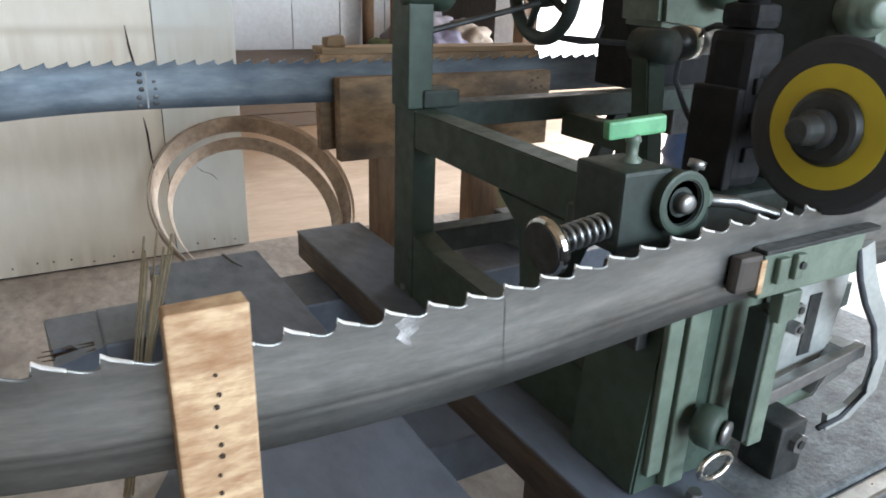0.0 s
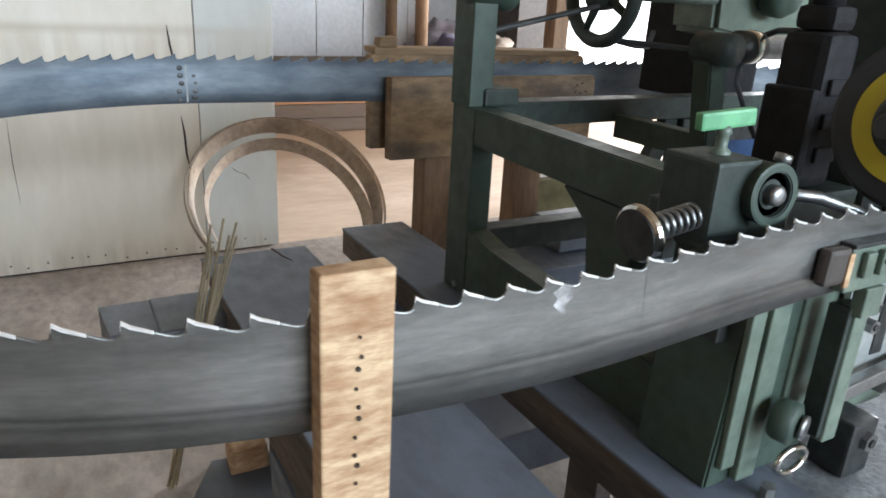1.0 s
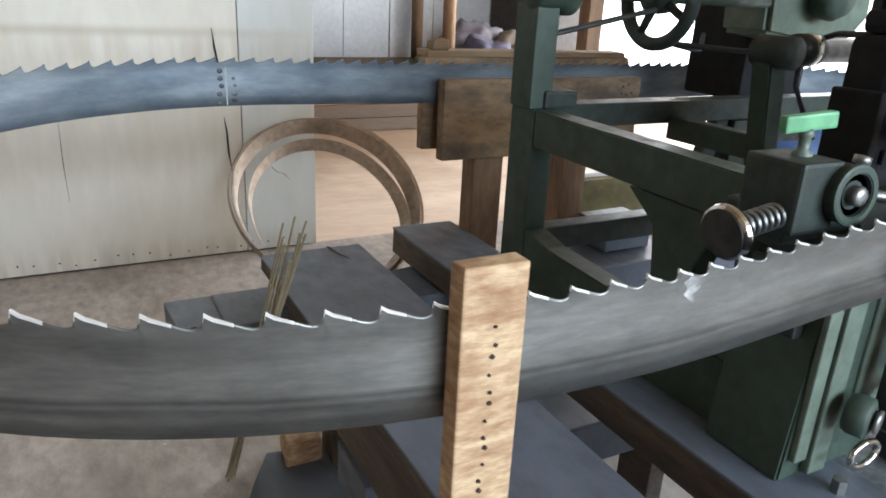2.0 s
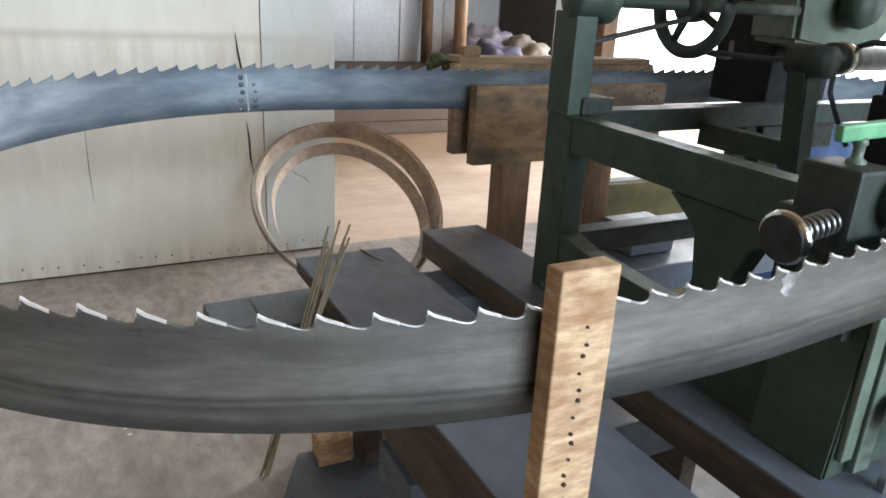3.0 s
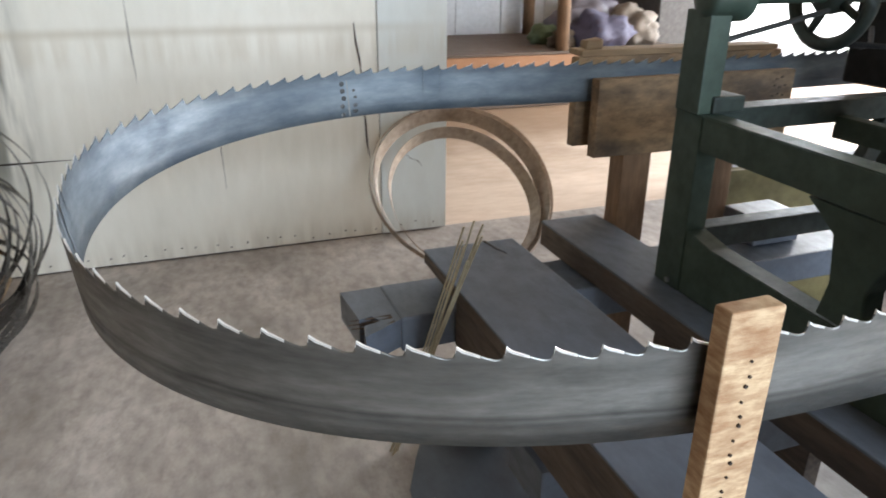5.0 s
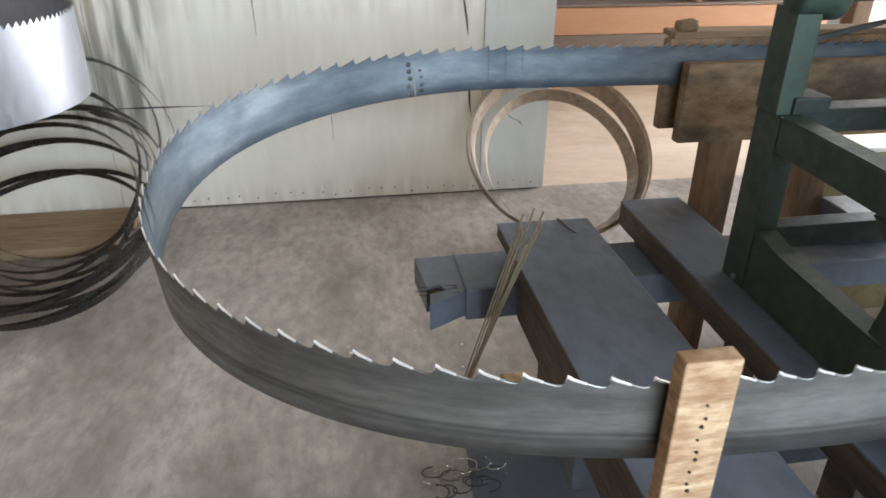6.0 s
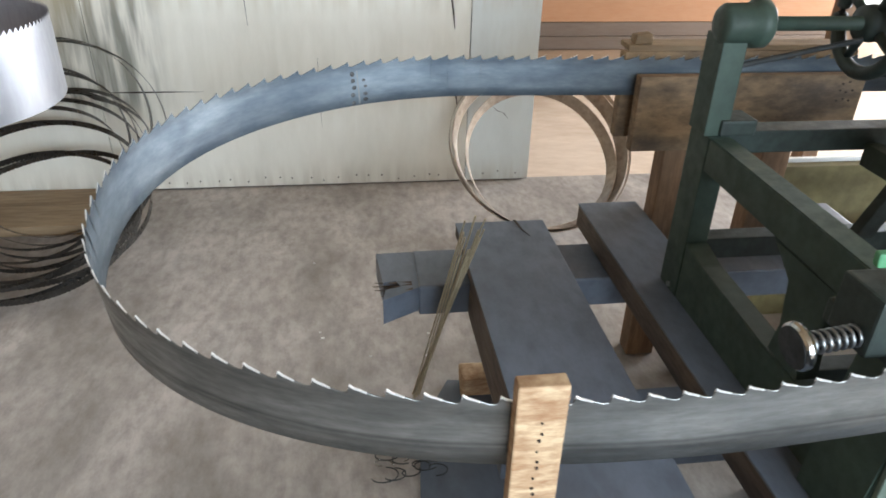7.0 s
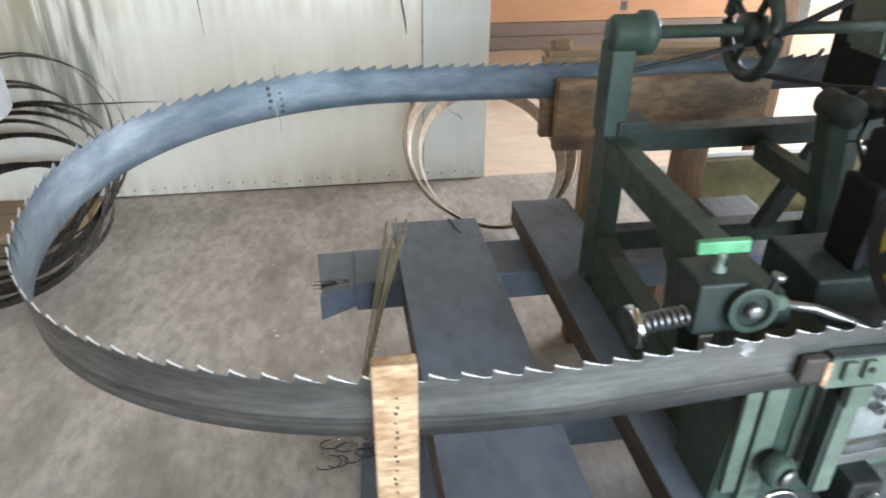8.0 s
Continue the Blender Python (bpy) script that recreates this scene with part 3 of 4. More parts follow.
# ---- timber supports ----
post = thing("timber_post", "pale pine post with a row of nail holes, steadying the blade", "post")
part("post", box(0.404, 0.473, 1.683, 1.7105, 0.0, 1.153, bevel=0.003, rough=0.003), PINE, post)
for k in range(17):
    z = 1.092 - 0.0168 * k - 0.003 * math.sin(k * 2.1)
    x = 0.440 - 0.0004 * k + 0.002 * math.sin(k * 1.7)
    part("nail_hole", rod((x, 1.6808, z), (x, 1.6858, z), 0.0016 + 0.0004 * (k % 3), seg=10), NAIL, post, "dark nail hole" if k == 0 else "")

rest = thing("blade_rest", "stained timber rest clasping the blade's far run", "wooden stand")
part("board", box(1.117, 1.886, 3.097, 3.139, 0.887, 1.136, bevel=0.004, rough=0.004), OLD_WOOD, rest, "smoke-stained front board")
part("board", box(1.09, 1.90, 3.188, 3.23, 0.905, 1.192, bevel=0.004, rough=0.004), OLD_WOOD, rest)
part("cap_strip", box(1.10, 1.88, 3.188, 3.265, 1.194, 1.212, bevel=0.004, rough=0.004), TAN_BOARD, rest, "pale thin strip along the top")
part("leg", box(1.262, 1.372, 3.145, 3.225, 0.0, 0.90, bevel=0.004, rough=0.003), LEG_WOOD, rest)
part("leg", box(1.62, 1.73, 3.145, 3.225, 0.0, 0.90, bevel=0.004, rough=0.003), LEG_WOOD, rest)
for k in range(8):
    x, z = 1.80 + 0.022 * (k % 3) + 0.004 * (k // 3), 1.05 + 0.028 * (k // 3) + 0.006 * (k % 2)
    part("nail_hole", rod((x, 3.0945, z), (x, 3.099, z), 0.0035, seg=8), NAIL, rest)
tagged(finish("wood_offcut", box(1.12, 1.18, 3.19, 3.24, 1.214, 1.245, bevel=0.008, rough=0.006), TAN_BOARD), "small pale wood offcut lying on the blade rest", "wood block")

for nm, x0, x1, y1, th, lab in (("plank", 0.545, 0.848, 3.10, 0.045, "broad grimy plank with a split end, under the machine"), ("beam", 1.008, 1.222, 3.215, 0.085, "thick grimy beam with brown sides, under the machine")):
    b = thing("timber_" + nm, lab, nm)
    part(nm, box(x0 + 0.002, x1 - 0.002, 1.25, y1 - 0.002, 0.648 - th, 0.644, bevel=0.004, rough=0.004), EDGE_WOOD, b, "brown sawn sides")
    part("top_face", box(x0, x1, 1.248, y1, 0.640, 0.648, bevel=0.003, rough=0.002), BLACK_WOOD, b, "black oily top")
    if nm == "plank":
        part("split", slab([(0.744, 3.102), (0.752, 3.102), (0.762, 3.03), (0.775, 2.985), (0.757, 3.03)], "z", 0.6484, 0.6500), NAIL, b, "dark split in the end")
# lower timbers
under = thing("timber_underframe", "blackened timber underframe with one broken end", "timber frame")
part("cross_timber", box(0.40, 2.55, 2.86, 3.09, 0.45, 0.553, bevel=0.006, rough=0.006), BLACK_WOOD, under)
part("broken_end", slab([(0.40, 2.865), (0.285, 2.80), (0.295, 2.86), (0.345, 2.875), (0.33, 2.91), (0.29, 2.90), (0.276, 3.085), (0.40, 3.088)], "z", 0.462, 0.549), BLACK_WOOD, under, "splintered broken end")
for k in range(9):
    a = Vector((0.38 - 0.01 * (k % 3), 2.86 + 0.012 * (k % 4), 0.548 - 0.012 * (k % 3)))
    part("splinter", rod(a, a + Vector((-0.06 - 0.018 * (k % 4), -0.02 + 0.012 * (k % 5), 0.006 * (k % 3 - 1))), 0.005, 0.001, seg=5), EDGE_WOOD, under)
part("cross_timber", box(0.60, 2.55, 1.50, 1.72, 0.44, 0.558, bevel=0.006, rough=0.006), BLACK_WOOD, under)
part("cross_timber", box(0.56, 2.55, 2.30, 2.48, 0.30, 0.42, bevel=0.006, rough=0.006), BLACK_WOOD, under)
part("side_beam", box(0.556, 0.62, 1.28, 2.85, 0.45, 0.600, bevel=0.005, rough=0.005), EDGE_WOOD, under, "brown beam on edge under the plank")
part("packing", box(0.63, 0.83, 2.90, 3.06, 0.553, 0.603, bevel=0.004, rough=0.004), EDGE_WOOD, under)
part("packing", box(0.63, 0.83, 1.52, 1.70, 0.558, 0.603, bevel=0.004, rough=0.004), EDGE_WOOD, under)
for x, y, hgt, wide in ((0.70, 2.92, 0.45, 0.12), (2.2, 2.9, 0.45, 0.12), (0.64, 1.55, 0.44, 0.12), (2.2, 1.55, 0.44, 0.12), (1.40, 2.92, 0.45, 0.12), (1.40, 2.33, 0.30, 0.12), (2.2, 2.33, 0.30, 0.12), (1.08, 1.55, 0.44, 0.12)):
    part("leg", box(x, x + 0.06, y, y + wide, 0, hgt, bevel=0.004, rough=0.003), EDGE_WOOD, under)
tagged(finish("wood_chunk", box(0.57, 0.68, 2.96, 3.06, 0.0, 0.085, bevel=0.008, rough=0.012), PINE), "pale chipped wood chunk on the floor", "wood block")
# thin slab that darkens the floor under the blade and the machine
tagged(finish("floor_sheet", slab([(0.40, 2.80), (0.46, 2.93), (0.53, 3.06), (0.74, 3.03), (0.84, 2.98), (0.86, 2.35), (1.60, 2.30), (1.60, 1.30), (0.45, 1.40), (0.36, 2.35)], "z", 0.0005, 0.004), BLACK_WOOD), "thin dark patch over the floor under blade and machine", "sheet")
swarf = thing("steel_swarf", "tangle of dark steel shavings on the floor", "swarf")
for k in range(14):
    c = Vector((0.27 + 0.017 * k % 0.22, 2.655 + 0.05 * math.sin(k * 2.3), 0.012))
    a0, rr = k * 1.7, 0.018 + 0.010 * math.sin(k * 1.3) ** 2
    part("shaving", tube([c + Vector((rr * 1.6 * math.cos(a0 + 0.45 * j), rr * math.sin(a0 + 0.45 * j), 0.0015 * j)) for j in range(11)], 0.0022, 5), IRON if k % 3 else CHROME, swarf, smooth=True)
tagged(finish("dark_offcut", box(1.70, 1.90, 2.96, 3.12, 0.556, 0.66, bevel=0.006, rough=0.006), BLACK_WOOD), "square dark timber offcut on the cross timber", "wood block")

# ---- the sharpening machine ----
machine = thing("saw_sharpener", "green saw blade sharpening machine, paint worn and greasy", "sharpening machine")
XL, XR = 1.102, 1.163
part("side_post", box(XL, XR, 2.597, 2.70, 0.649, 1.125, bevel=0.003), GREEN, machine)
part("upper_post", box(1.088, 1.150, 2.60, 2.69, 1.127, 1.37, bevel=0.004), GREEN, machine)
part("arm", slab([(1.84, 1.03), (2.02, 1.03), (2.595, 1.037), (2.595, 1.125), (1.84, 1.115)], "x", XL, XR, bevel=0.003), GREEN, machine)
part("foot_rail", slab([(1.80, 0.649), (2.595, 0.649), (2.595, 0.825), (2.50, 0.805), (1.80, 0.775)], "x", XL, XR, bevel=0.003), GREEN, machine)
part("upright", slab([(2.06, 0.79), (2.17, 0.795), (2.155, 0.87), (2.17, 0.97), (2.25, 1.028), (1.96, 1.028), (2.03, 0.97), (2.07, 0.88)], "x", XL + 0.004, XR - 0.004, bevel=0.002), GREEN, machine)
part("bolt", rod((1.096, 2.64, 0.665), (1.104, 2.64, 0.665), 0.009, seg=6), STEEL, machine)
part("bracket", box(1.125, 1.22, 2.59, 2.68, 1.128, 1.17, bevel=0.006), GREEN_DARK, machine)
bearing_top = part("bearing_housing", lathe([(0.022, -0.004), (0.040, 0.0), (0.047, 0.010), (0.047, 0.075), (0.056, 0.080), (0.056, 0.108), (0.048, 0.116), (0.024, 0.12)], (1.082, 2.625, 1.398), (1, 0, 0)), GREEN, machine, smooth=True)
part("bolt", rod((1.11, 2.625, 1.456), (1.11, 2.625, 1.475), 0.009, seg=6), STEEL, bearing_top)
part("shaft", rod((1.20, 2.625, 1.398), (2.10, 2.625, 1.398), 0.017, seg=20), GREEN, machine, smooth=True)
wheel_hand = part("pulley_wheel", tube([(1.47, 2.625 + 0.118 * math.cos(2 * math.pi * k / 40), 1.398 + 0.118 * math.sin(2 * math.pi * k / 40)) for k in range(40)], 0.018, 10, closed=True), GREEN_DARK, machine, "dark spoked belt wheel", smooth=True)
part("hub", lathe([(0.02, -0.03), (0.042, -0.026), (0.045, 0.0), (0.042, 0.026), (0.02, 0.03)], (1.47, 2.625, 1.398), (1, 0, 0)), GREEN_DARK, wheel_hand, smooth=True)
for k in range(4):
    a = math.pi / 2 * k + 0.5
    part("spoke", rod((1.47, 2.625 + 0.03 * math.cos(a), 1.398 + 0.03 * math.sin(a)), (1.47, 2.625 + 0.112 * math.cos(a), 1.398 + 0.112 * math.sin(a)), 0.012, 0.010, seg=10), GREEN_DARK, wheel_hand, smooth=True)
part("tie_rod", rod((1.15, 2.62, 1.300), (1.44, 2.60, 1.365), 0.007, seg=10), IRON, machine)
# back frame
part("cross_rail", box(1.165, 2.40, 2.61, 2.68, 1.075, 1.135, bevel=0.004), GREEN_DARK, machine)
part("cross_rail", box(1.165, 2.40, 2.66, 2.72, 0.73, 0.795, bevel=0.004), GREEN_DARK, machine)
part("cross_rail", box(1.165, 1.80, 2.12, 2.17, 0.70, 0.76, bevel=0.004), GREEN_DARK, machine)
part("back_post", box(1.80, 1.88, 2.60, 2.66, 0.649, 1.074, bevel=0.004), GREEN_DARK, machine)
part("brace", box(1.548, 1.592, 2.34, 2.608, 1.035, 1.095, bevel=0.003), GREEN, machine)
part("swing_arm", slab([(1.55, 0.96), (1.60, 0.96), (1.56, 1.26), (1.55, 1.31), (1.505, 1.31), (1.505, 1.26)], "y", 2.285, 2.338, bevel=0.004), GREEN, machine)
part("boss", rod((1.53, 2.25, 1.29), (1.53, 2.345, 1.29), 0.036, seg=24), GREEN_DARK, machine, smooth=True)
spindle = part("cross_spindle", lathe([(0.022, 0), (0.024, 0.05), (0.036, 0.055), (0.036, 0.12), (0.028, 0.125), (0.028, 0.40)], (1.54, 2.30, 1.295), (1, 0, 0)), IRON, machine, smooth=True)
part("collar", lathe([(0.036, 0), (0.038, 0.003), (0.038, 0.018), (0.036, 0.021)], (1.625, 2.30, 1.295), (1, 0, 0)), CHROME, spindle, "bright turned collar", smooth=True)
part("brace", slab([(1.62, 0.797), (1.68, 0.797), (1.799, 1.05), (1.799, 1.072), (1.75, 1.072)], "y", 2.62, 2.655, bevel=0.002), GREEN_DARK, machine)
part("brace", box(-0.03, 0.03, -0.30, 0.30, -0.03, 0.03, bevel=0.003, m=Matrix.Translation((1.87, 2.27, 0.75)) @ Matrix.Rotation(radians(8), 4, "Z")), GREEN_DARK, machine)
motor = part("motor_box", box(2.01, 2.30, 2.78, 3.02, 1.10, 1.78, bevel=0.012), BLACK_GREASE, machine, "black sheet motor housing")
part("bracket", box(2.05, 2.25, 2.685, 2.80, 0.98, 1.098, bevel=0.006), IRON, motor)
part("casting", slab([(1.86, 1.31), (2.20, 1.27), (2.30, 1.36), (2.30, 1.80), (1.90, 1.80), (1.84, 1.55)], "y", 2.60, 2.77, bevel=0.015), GREEN_PALE, machine, "pale worn green head casting")
part("casting_boss", lathe([(0.03, 0), (0.06, 0.01), (0.065, 0.05), (0.05, 0.08)], (2.05, 2.60, 1.42), (0, -1, 0)), GREEN, machine, smooth=True)
column = part("dark_column", box(1.405, 1.49, 1.95, 2.05, 1.07, 1.345, bevel=0.02), BLACK_GREASE, machine, "black greasy slide column")
part("column_cap", box(1.415, 1.48, 1.96, 2.04, 1.3455, 1.39, bevel=0.015), BLACK_GREASE, column)
part("ram", rod((1.447, 2.0, 1.39), (1.447, 2.0, 1.85), 0.026, seg=20), BLACK_GREASE, column, smooth=True)
for zz in (1.12, 1.18, 1.24):
    part("rib", box(1.42, 1.475, 1.942, 1.951, zz, zz + 0.028, bevel=0.003), BLACK_GREASE, column)
part("slide", box(1.385, 1.405, 1.95, 2.05, 1.07, 1.25, bevel=0.005), BLACK_GREASE, column)
part("pedestal_plate", box(1.30, 1.56, 1.93, 2.12, 0.80, 1.068, bevel=0.010), GREEN_DARK, machine)
part("main_column", box(1.58, 1.66, 1.93, 2.14, 0.642, 1.85, bevel=0.012), GREEN_DARK, machine)
part("head_plate", box(1.664, 1.98, 1.90, 2.05, 0.90, 1.85, bevel=0.014), GREEN_PALE, machine)
part("head_boss", lathe([(0.03, 0), (0.042, 0.006), (0.042, 0.05), (0.026, 0.054), (0.026, 0.075), (0.014, 0.078)], (1.62, 1.93, 1.38), (-0.35, -1, 0)), GREEN_PALE, machine, smooth=True)
part("knob", lathe([(0.012, 0), (0.03, 0.01), (0.033, 0.035), (0.02, 0.05)], (1.76, 1.90, 1.42), (0, -1, 0)), RUBBER, machine, smooth=True)
# cables
part("cable", tube([(1.50, 2.60, 1.285), (1.66, 2.50, 1.275), (1.72, 2.38, 1.30), (1.66, 2.25, 1.335), (1.56, 2.10, 1.34), (1.50, 2.02, 1.30)], 0.007), RUBBER, machine, "black hanging cable", smooth=True)
part("cable", tube([(1.80, 2.77, 1.30), (1.70, 2.68, 1.265), (1.60, 2.62, 1.27), (1.50, 2.60, 1.285)], 0.007), RUBBER, machine, smooth=True)
part("belt", tube([(1.47, 2.50, 1.41), (1.62, 2.38, 1.55), (1.76, 2.28, 1.72)], 0.009), RUBBER, machine, smooth=True)
part("cable", tube([(1.62, 2.30, 1.29), (1.58, 2.27, 1.22), (1.60, 2.25, 1.16), (1.64, 2.24, 1.10)], 0.006), RUBBER, machine, smooth=True)

# front pedestal that carries the clamp
part("pedestal", slab([(1.07, 0.649), (1.30, 0.649), (1.30, 1.0), (1.10, 1.0), (1.085, 0.86)], "y", 1.775, 1.93, bevel=0.004), GREEN, machine)
part("bed", box(1.226, 2.10, 1.64, 2.12, 0.562, 0.640, bevel=0.010), BED_GRIT, machine, "grey cast bed plate with grit on it")
part("bed_lip", box(1.15, 2.10, 1.60, 1.638, 0.572, 0.632, bevel=0.006), STEEL, machine, "worn bright bed edge")
for x0, x1, y0, z0, z1, mt in ((1.085, 1.115, 1.762, 0.69, 0.985, GREEN_PALE), (1.122, 1.165, 1.758, 0.66, 0.99, GREEN_PALE), (1.172, 1.20, 1.765, 0.70, 0.98, GREEN), (1.206, 1.50, 1.764, 0.72, 0.99, GREEN_PALE)):
    part("guide_bar", box(x0, x1, y0, 1.774, z0, z1, bevel=0.003), mt, machine)
part("dark_notch", box(1.062, 1.084, 1.80, 1.87, 0.90, 0.95, bevel=0.004), IRON, machine)
part("grip_plate", slab([(1.28, 0.80), (1.46, 0.81), (1.48, 0.99), (1.285, 0.995)], "y", 1.742, 1.757, bevel=0.003), BARE, machine, "pale worn bare plate")
part("slot", box(1.375, 1.405, 1.7395, 1.7425, 0.845, 0.955, bevel=0.001), IRON, machine)
part("slot", box(1.272, 1.288, 1.7395, 1.7425, 0.83, 0.93, bevel=0.001), IRON, machine)
for x, z in ((1.326, 0.947), (1.334, 0.911)):
    b = part("bolt", rod((x, 1.722, z), (x, 1.742, z), 0.0125, seg=6), STEEL, machine)
    part("bore", rod((x, 1.7195, z), (x, 1.723, z), 0.006, seg=10), IRON, b)
part("jaw", box(1.168, 1.40, 1.694, 1.7115, 1.008, 1.074, bevel=0.003), GREEN_PALE, machine, "front clamping jaw, worn pale green")
part("jaw_top", box(1.165, 1.43, 1.690, 1.7115, 1.0745, 1.0815, bevel=0.002), IRON, machine)
part("jaw_rear", box(1.14, 1.46, 1.719, 1.757, 1.00, 1.072, bevel=0.004), IRON, machine)
part("jaw_pad", box(1.116, 1.164, 1.692, 1.7115, 1.024, 1.078, bevel=0.008, rough=0.003), DARK_PAINT, machine, "dark scorched wooden pad")
part("pad_edge", box(1.156, 1.167, 1.689, 1.6925, 1.02, 1.07, bevel=0.001), PINE, machine)
part("jaw_lug", box(1.19, 1.212, 1.684, 1.6935, 1.03, 1.068, bevel=0.003), GREEN_PALE, machine)
part("jaw_lug", box(1.228, 1.248, 1.684, 1.6935, 1.03, 1.068, bevel=0.003), GREEN_PALE, machine)
part("jaw_bolt", rod((1.238, 1.680, 1.052), (1.238, 1.685, 1.052), 0.006, seg=8), IRON, machine)
part("lever", box(1.228, 1.262, 1.700, 1.738, 0.74, 0.970, bevel=0.004), GREEN_PALE, machine)
part("lever_side", box(1.217, 1.2275, 1.704, 1.738, 0.75, 0.970, bevel=0.002), GREEN_DARK, machine)
bm = box(-0.125, 0.125, -0.010, 0.010, -0.013, 0.013, bevel=0.003, m=Matrix.Translation((1.388, 1.715, 0.826)) @ Matrix.Rotation(radians(-6), 4, "Y"))
part("lever_top", box(1.222, 1.266, 1.690, 1.7105, 0.960, 1.0075, bevel=0.003), GREEN_PALE, machine)
part("link_bar", bm, STEEL, machine)
part("wedge", slab([(1.40, 0.775), (1.49, 0.80), (1.50, 0.85), (1.46, 0.85)], "y", 1.715, 1.755, bevel=0.003), STEEL, machine)
part("cam_roller", lathe([(0.012, 0), (0.030, 0.003), (0.034, 0.012), (0.034, 0.035), (0.022, 0.04)], (1.155, 1.745, 0.785), (0.3, -1, 0)), GREEN, machine, smooth=True)
part("roller_face", lathe([(0.006, 0), (0.020, 0.001), (0.020, 0.006), (0.006, 0.008)], (1.168, 1.703, 0.785), (0.3, -1, 0)), STEEL, machine, smooth=True)
part("shackle", tube([(1.165 + 0.034 * math.cos(q), 1.705, 0.725 + 0.022 * math.sin(q)) for q in [2 * math.pi * k / 24 for k in range(24)]], 0.0055, 8, closed=True), CHROME, machine, smooth=True)
part("lug", box(1.315, 1.385, 1.70, 1.77, 0.642, 0.745, bevel=0.006), IRON, machine)
part("lug_bolt", rod((1.358, 1.690, 0.708), (1.358, 1.701, 0.708), 0.018, seg=6), STEEL, machine)
part("lug_bore", rod((1.358, 1.687, 0.708), (1.358, 1.691, 0.708), 0.008, seg=10), IRON, machine)
part("base_bolt", rod((1.15, 1.72, 0.648), (1.15, 1.72, 0.672), 0.013, seg=6), STEEL, machine)
CURVE = [(1.415, 1.700, 1.05), (1.43, 1.694, 1.00), (1.455, 1.69, 0.955), (1.50, 1.69, 0.905), (1.53, 1.69, 0.84), (1.525, 1.69, 0.775), (1.48, 1.695, 0.735), (1.43, 1.70, 0.725)]
bm = bmesh.new()
rows = []
for i, p in enumerate(CURVE):
    a, b = Vector(CURVE[max(0, i - 1)]), Vector(CURVE[min(len(CURVE) - 1, i + 1)])
    d = (b - a).normalized()
    n = d.cross(Vector((0, 1, 0))).normalized()
    rows.append([bm.verts.new(Vector(p) + n * s * 0.017 + Vector((0, t * 0.005, 0))) for s, t in ((-1, -1), (1, -1), (1, 1), (-1, 1))])
for p, q in zip(rows[:-1], rows[1:]):
    for k in range(4):
        bm.faces.new((p[k], p[(k + 1) % 4], q[(k + 1) % 4], q[k]))
bm.faces.new(rows[0][::-1])
bm.faces.new(rows[-1])
bmesh.ops.recalc_face_normals(bm, faces=bm.faces)
part("feed_strap", bm, BARE, machine, "bent pale metal feed strap")
part("strap_cable", tube([(x - 0.022, y - 0.004, z - 0.004) for x, y, z in CURVE], 0.005), RUBBER, machine, smooth=True)

# feed head above the blade: clamp block, bearing, spring, knob, green wing handle
head = new("feed_head")
head.parent = machine
tagged(head, "greasy feed clamp with bearing, spring and knob")
part("block_arm", box(1.045, 1.10, 1.80, 1.92, 1.04, 1.10, bevel=0.004), GREEN_DARK, head)
part("block", box(0.962, 1.045, 1.765, 1.86, 1.092, 1.192, bevel=0.006), GREEN_DARK, head)
part("block_foot", box(0.985, 1.16, 1.79, 1.90, 1.07, 1.115, bevel=0.006), GREEN_DARK, head)
part("bearing", lathe([(0.038, 0), (0.041, 0.004), (0.041, 0.055), (0.038, 0.060), (0.030, 0.060), (0.028, 0.048), (0.021, 0.048), (0.020, 0.054), (0.012, 0.054), (0.011, 0.066), (0.007, 0.068)], (1.055, 1.805, 1.145), (-0.06, -1, 0.05)), GREEN_DARK, head, smooth=False)
part("bearing_ring", lathe([(0.039, 0.0), (0.0425, 0.001), (0.0425, 0.007), (0.039, 0.008), (0.032, 0.008), (0.031, 0.0)], (1.0518, 1.7515, 1.1477), (-0.06, -1, 0.05)), GREEN, head, smooth=False)
part("bearing_pin", lathe([(0.014, 0), (0.014, 0.012), (0.011, 0.016), (0.004, 0.017)], (1.0518, 1.7515, 1.1477), (-0.06, -1, 0.05)), STEEL, head, smooth=True)
part("wing_handle", box(-0.044, 0.044, -0.008, 0.008, -0.012, 0.012, bevel=0.004, m=Matrix.Translation((1.013, 1.811, 1.238)) @ Matrix.Rotation(radians(-9), 4, "Z") @ Matrix.Rotation(radians(-5), 4, "Y")), HANDLE_GREEN, head, "bright green painted wing handle")
part("handle_stem", lathe([(0.014, 0), (0.014, 0.010), (0.008, 0.014), (0.008, 0.03), (0.011, 0.034), (0.008, 0.044)], (1.013, 1.811, 1.186), (0, 0, 1), 14), GREEN_PALE, head, smooth=True)
part("knob_face", lathe([(0.004, -0.002), (0.033, -0.0015), (0.034, 0.0)], (0.862, 1.793, 1.100), (1, 0.05, 0.15), 36), IRON, head)
part("knob", lathe([(0.010, 0.001), (0.034, 0.001), (0.038, 0.004), (0.039, 0.010), (0.037, 0.015), (0.018, 0.018), (0.012, 0.022)], (0.862, 1.793, 1.100), (1, 0.05, 0.15), 36), CHROME, head, "polished steel adjusting knob", smooth=False)
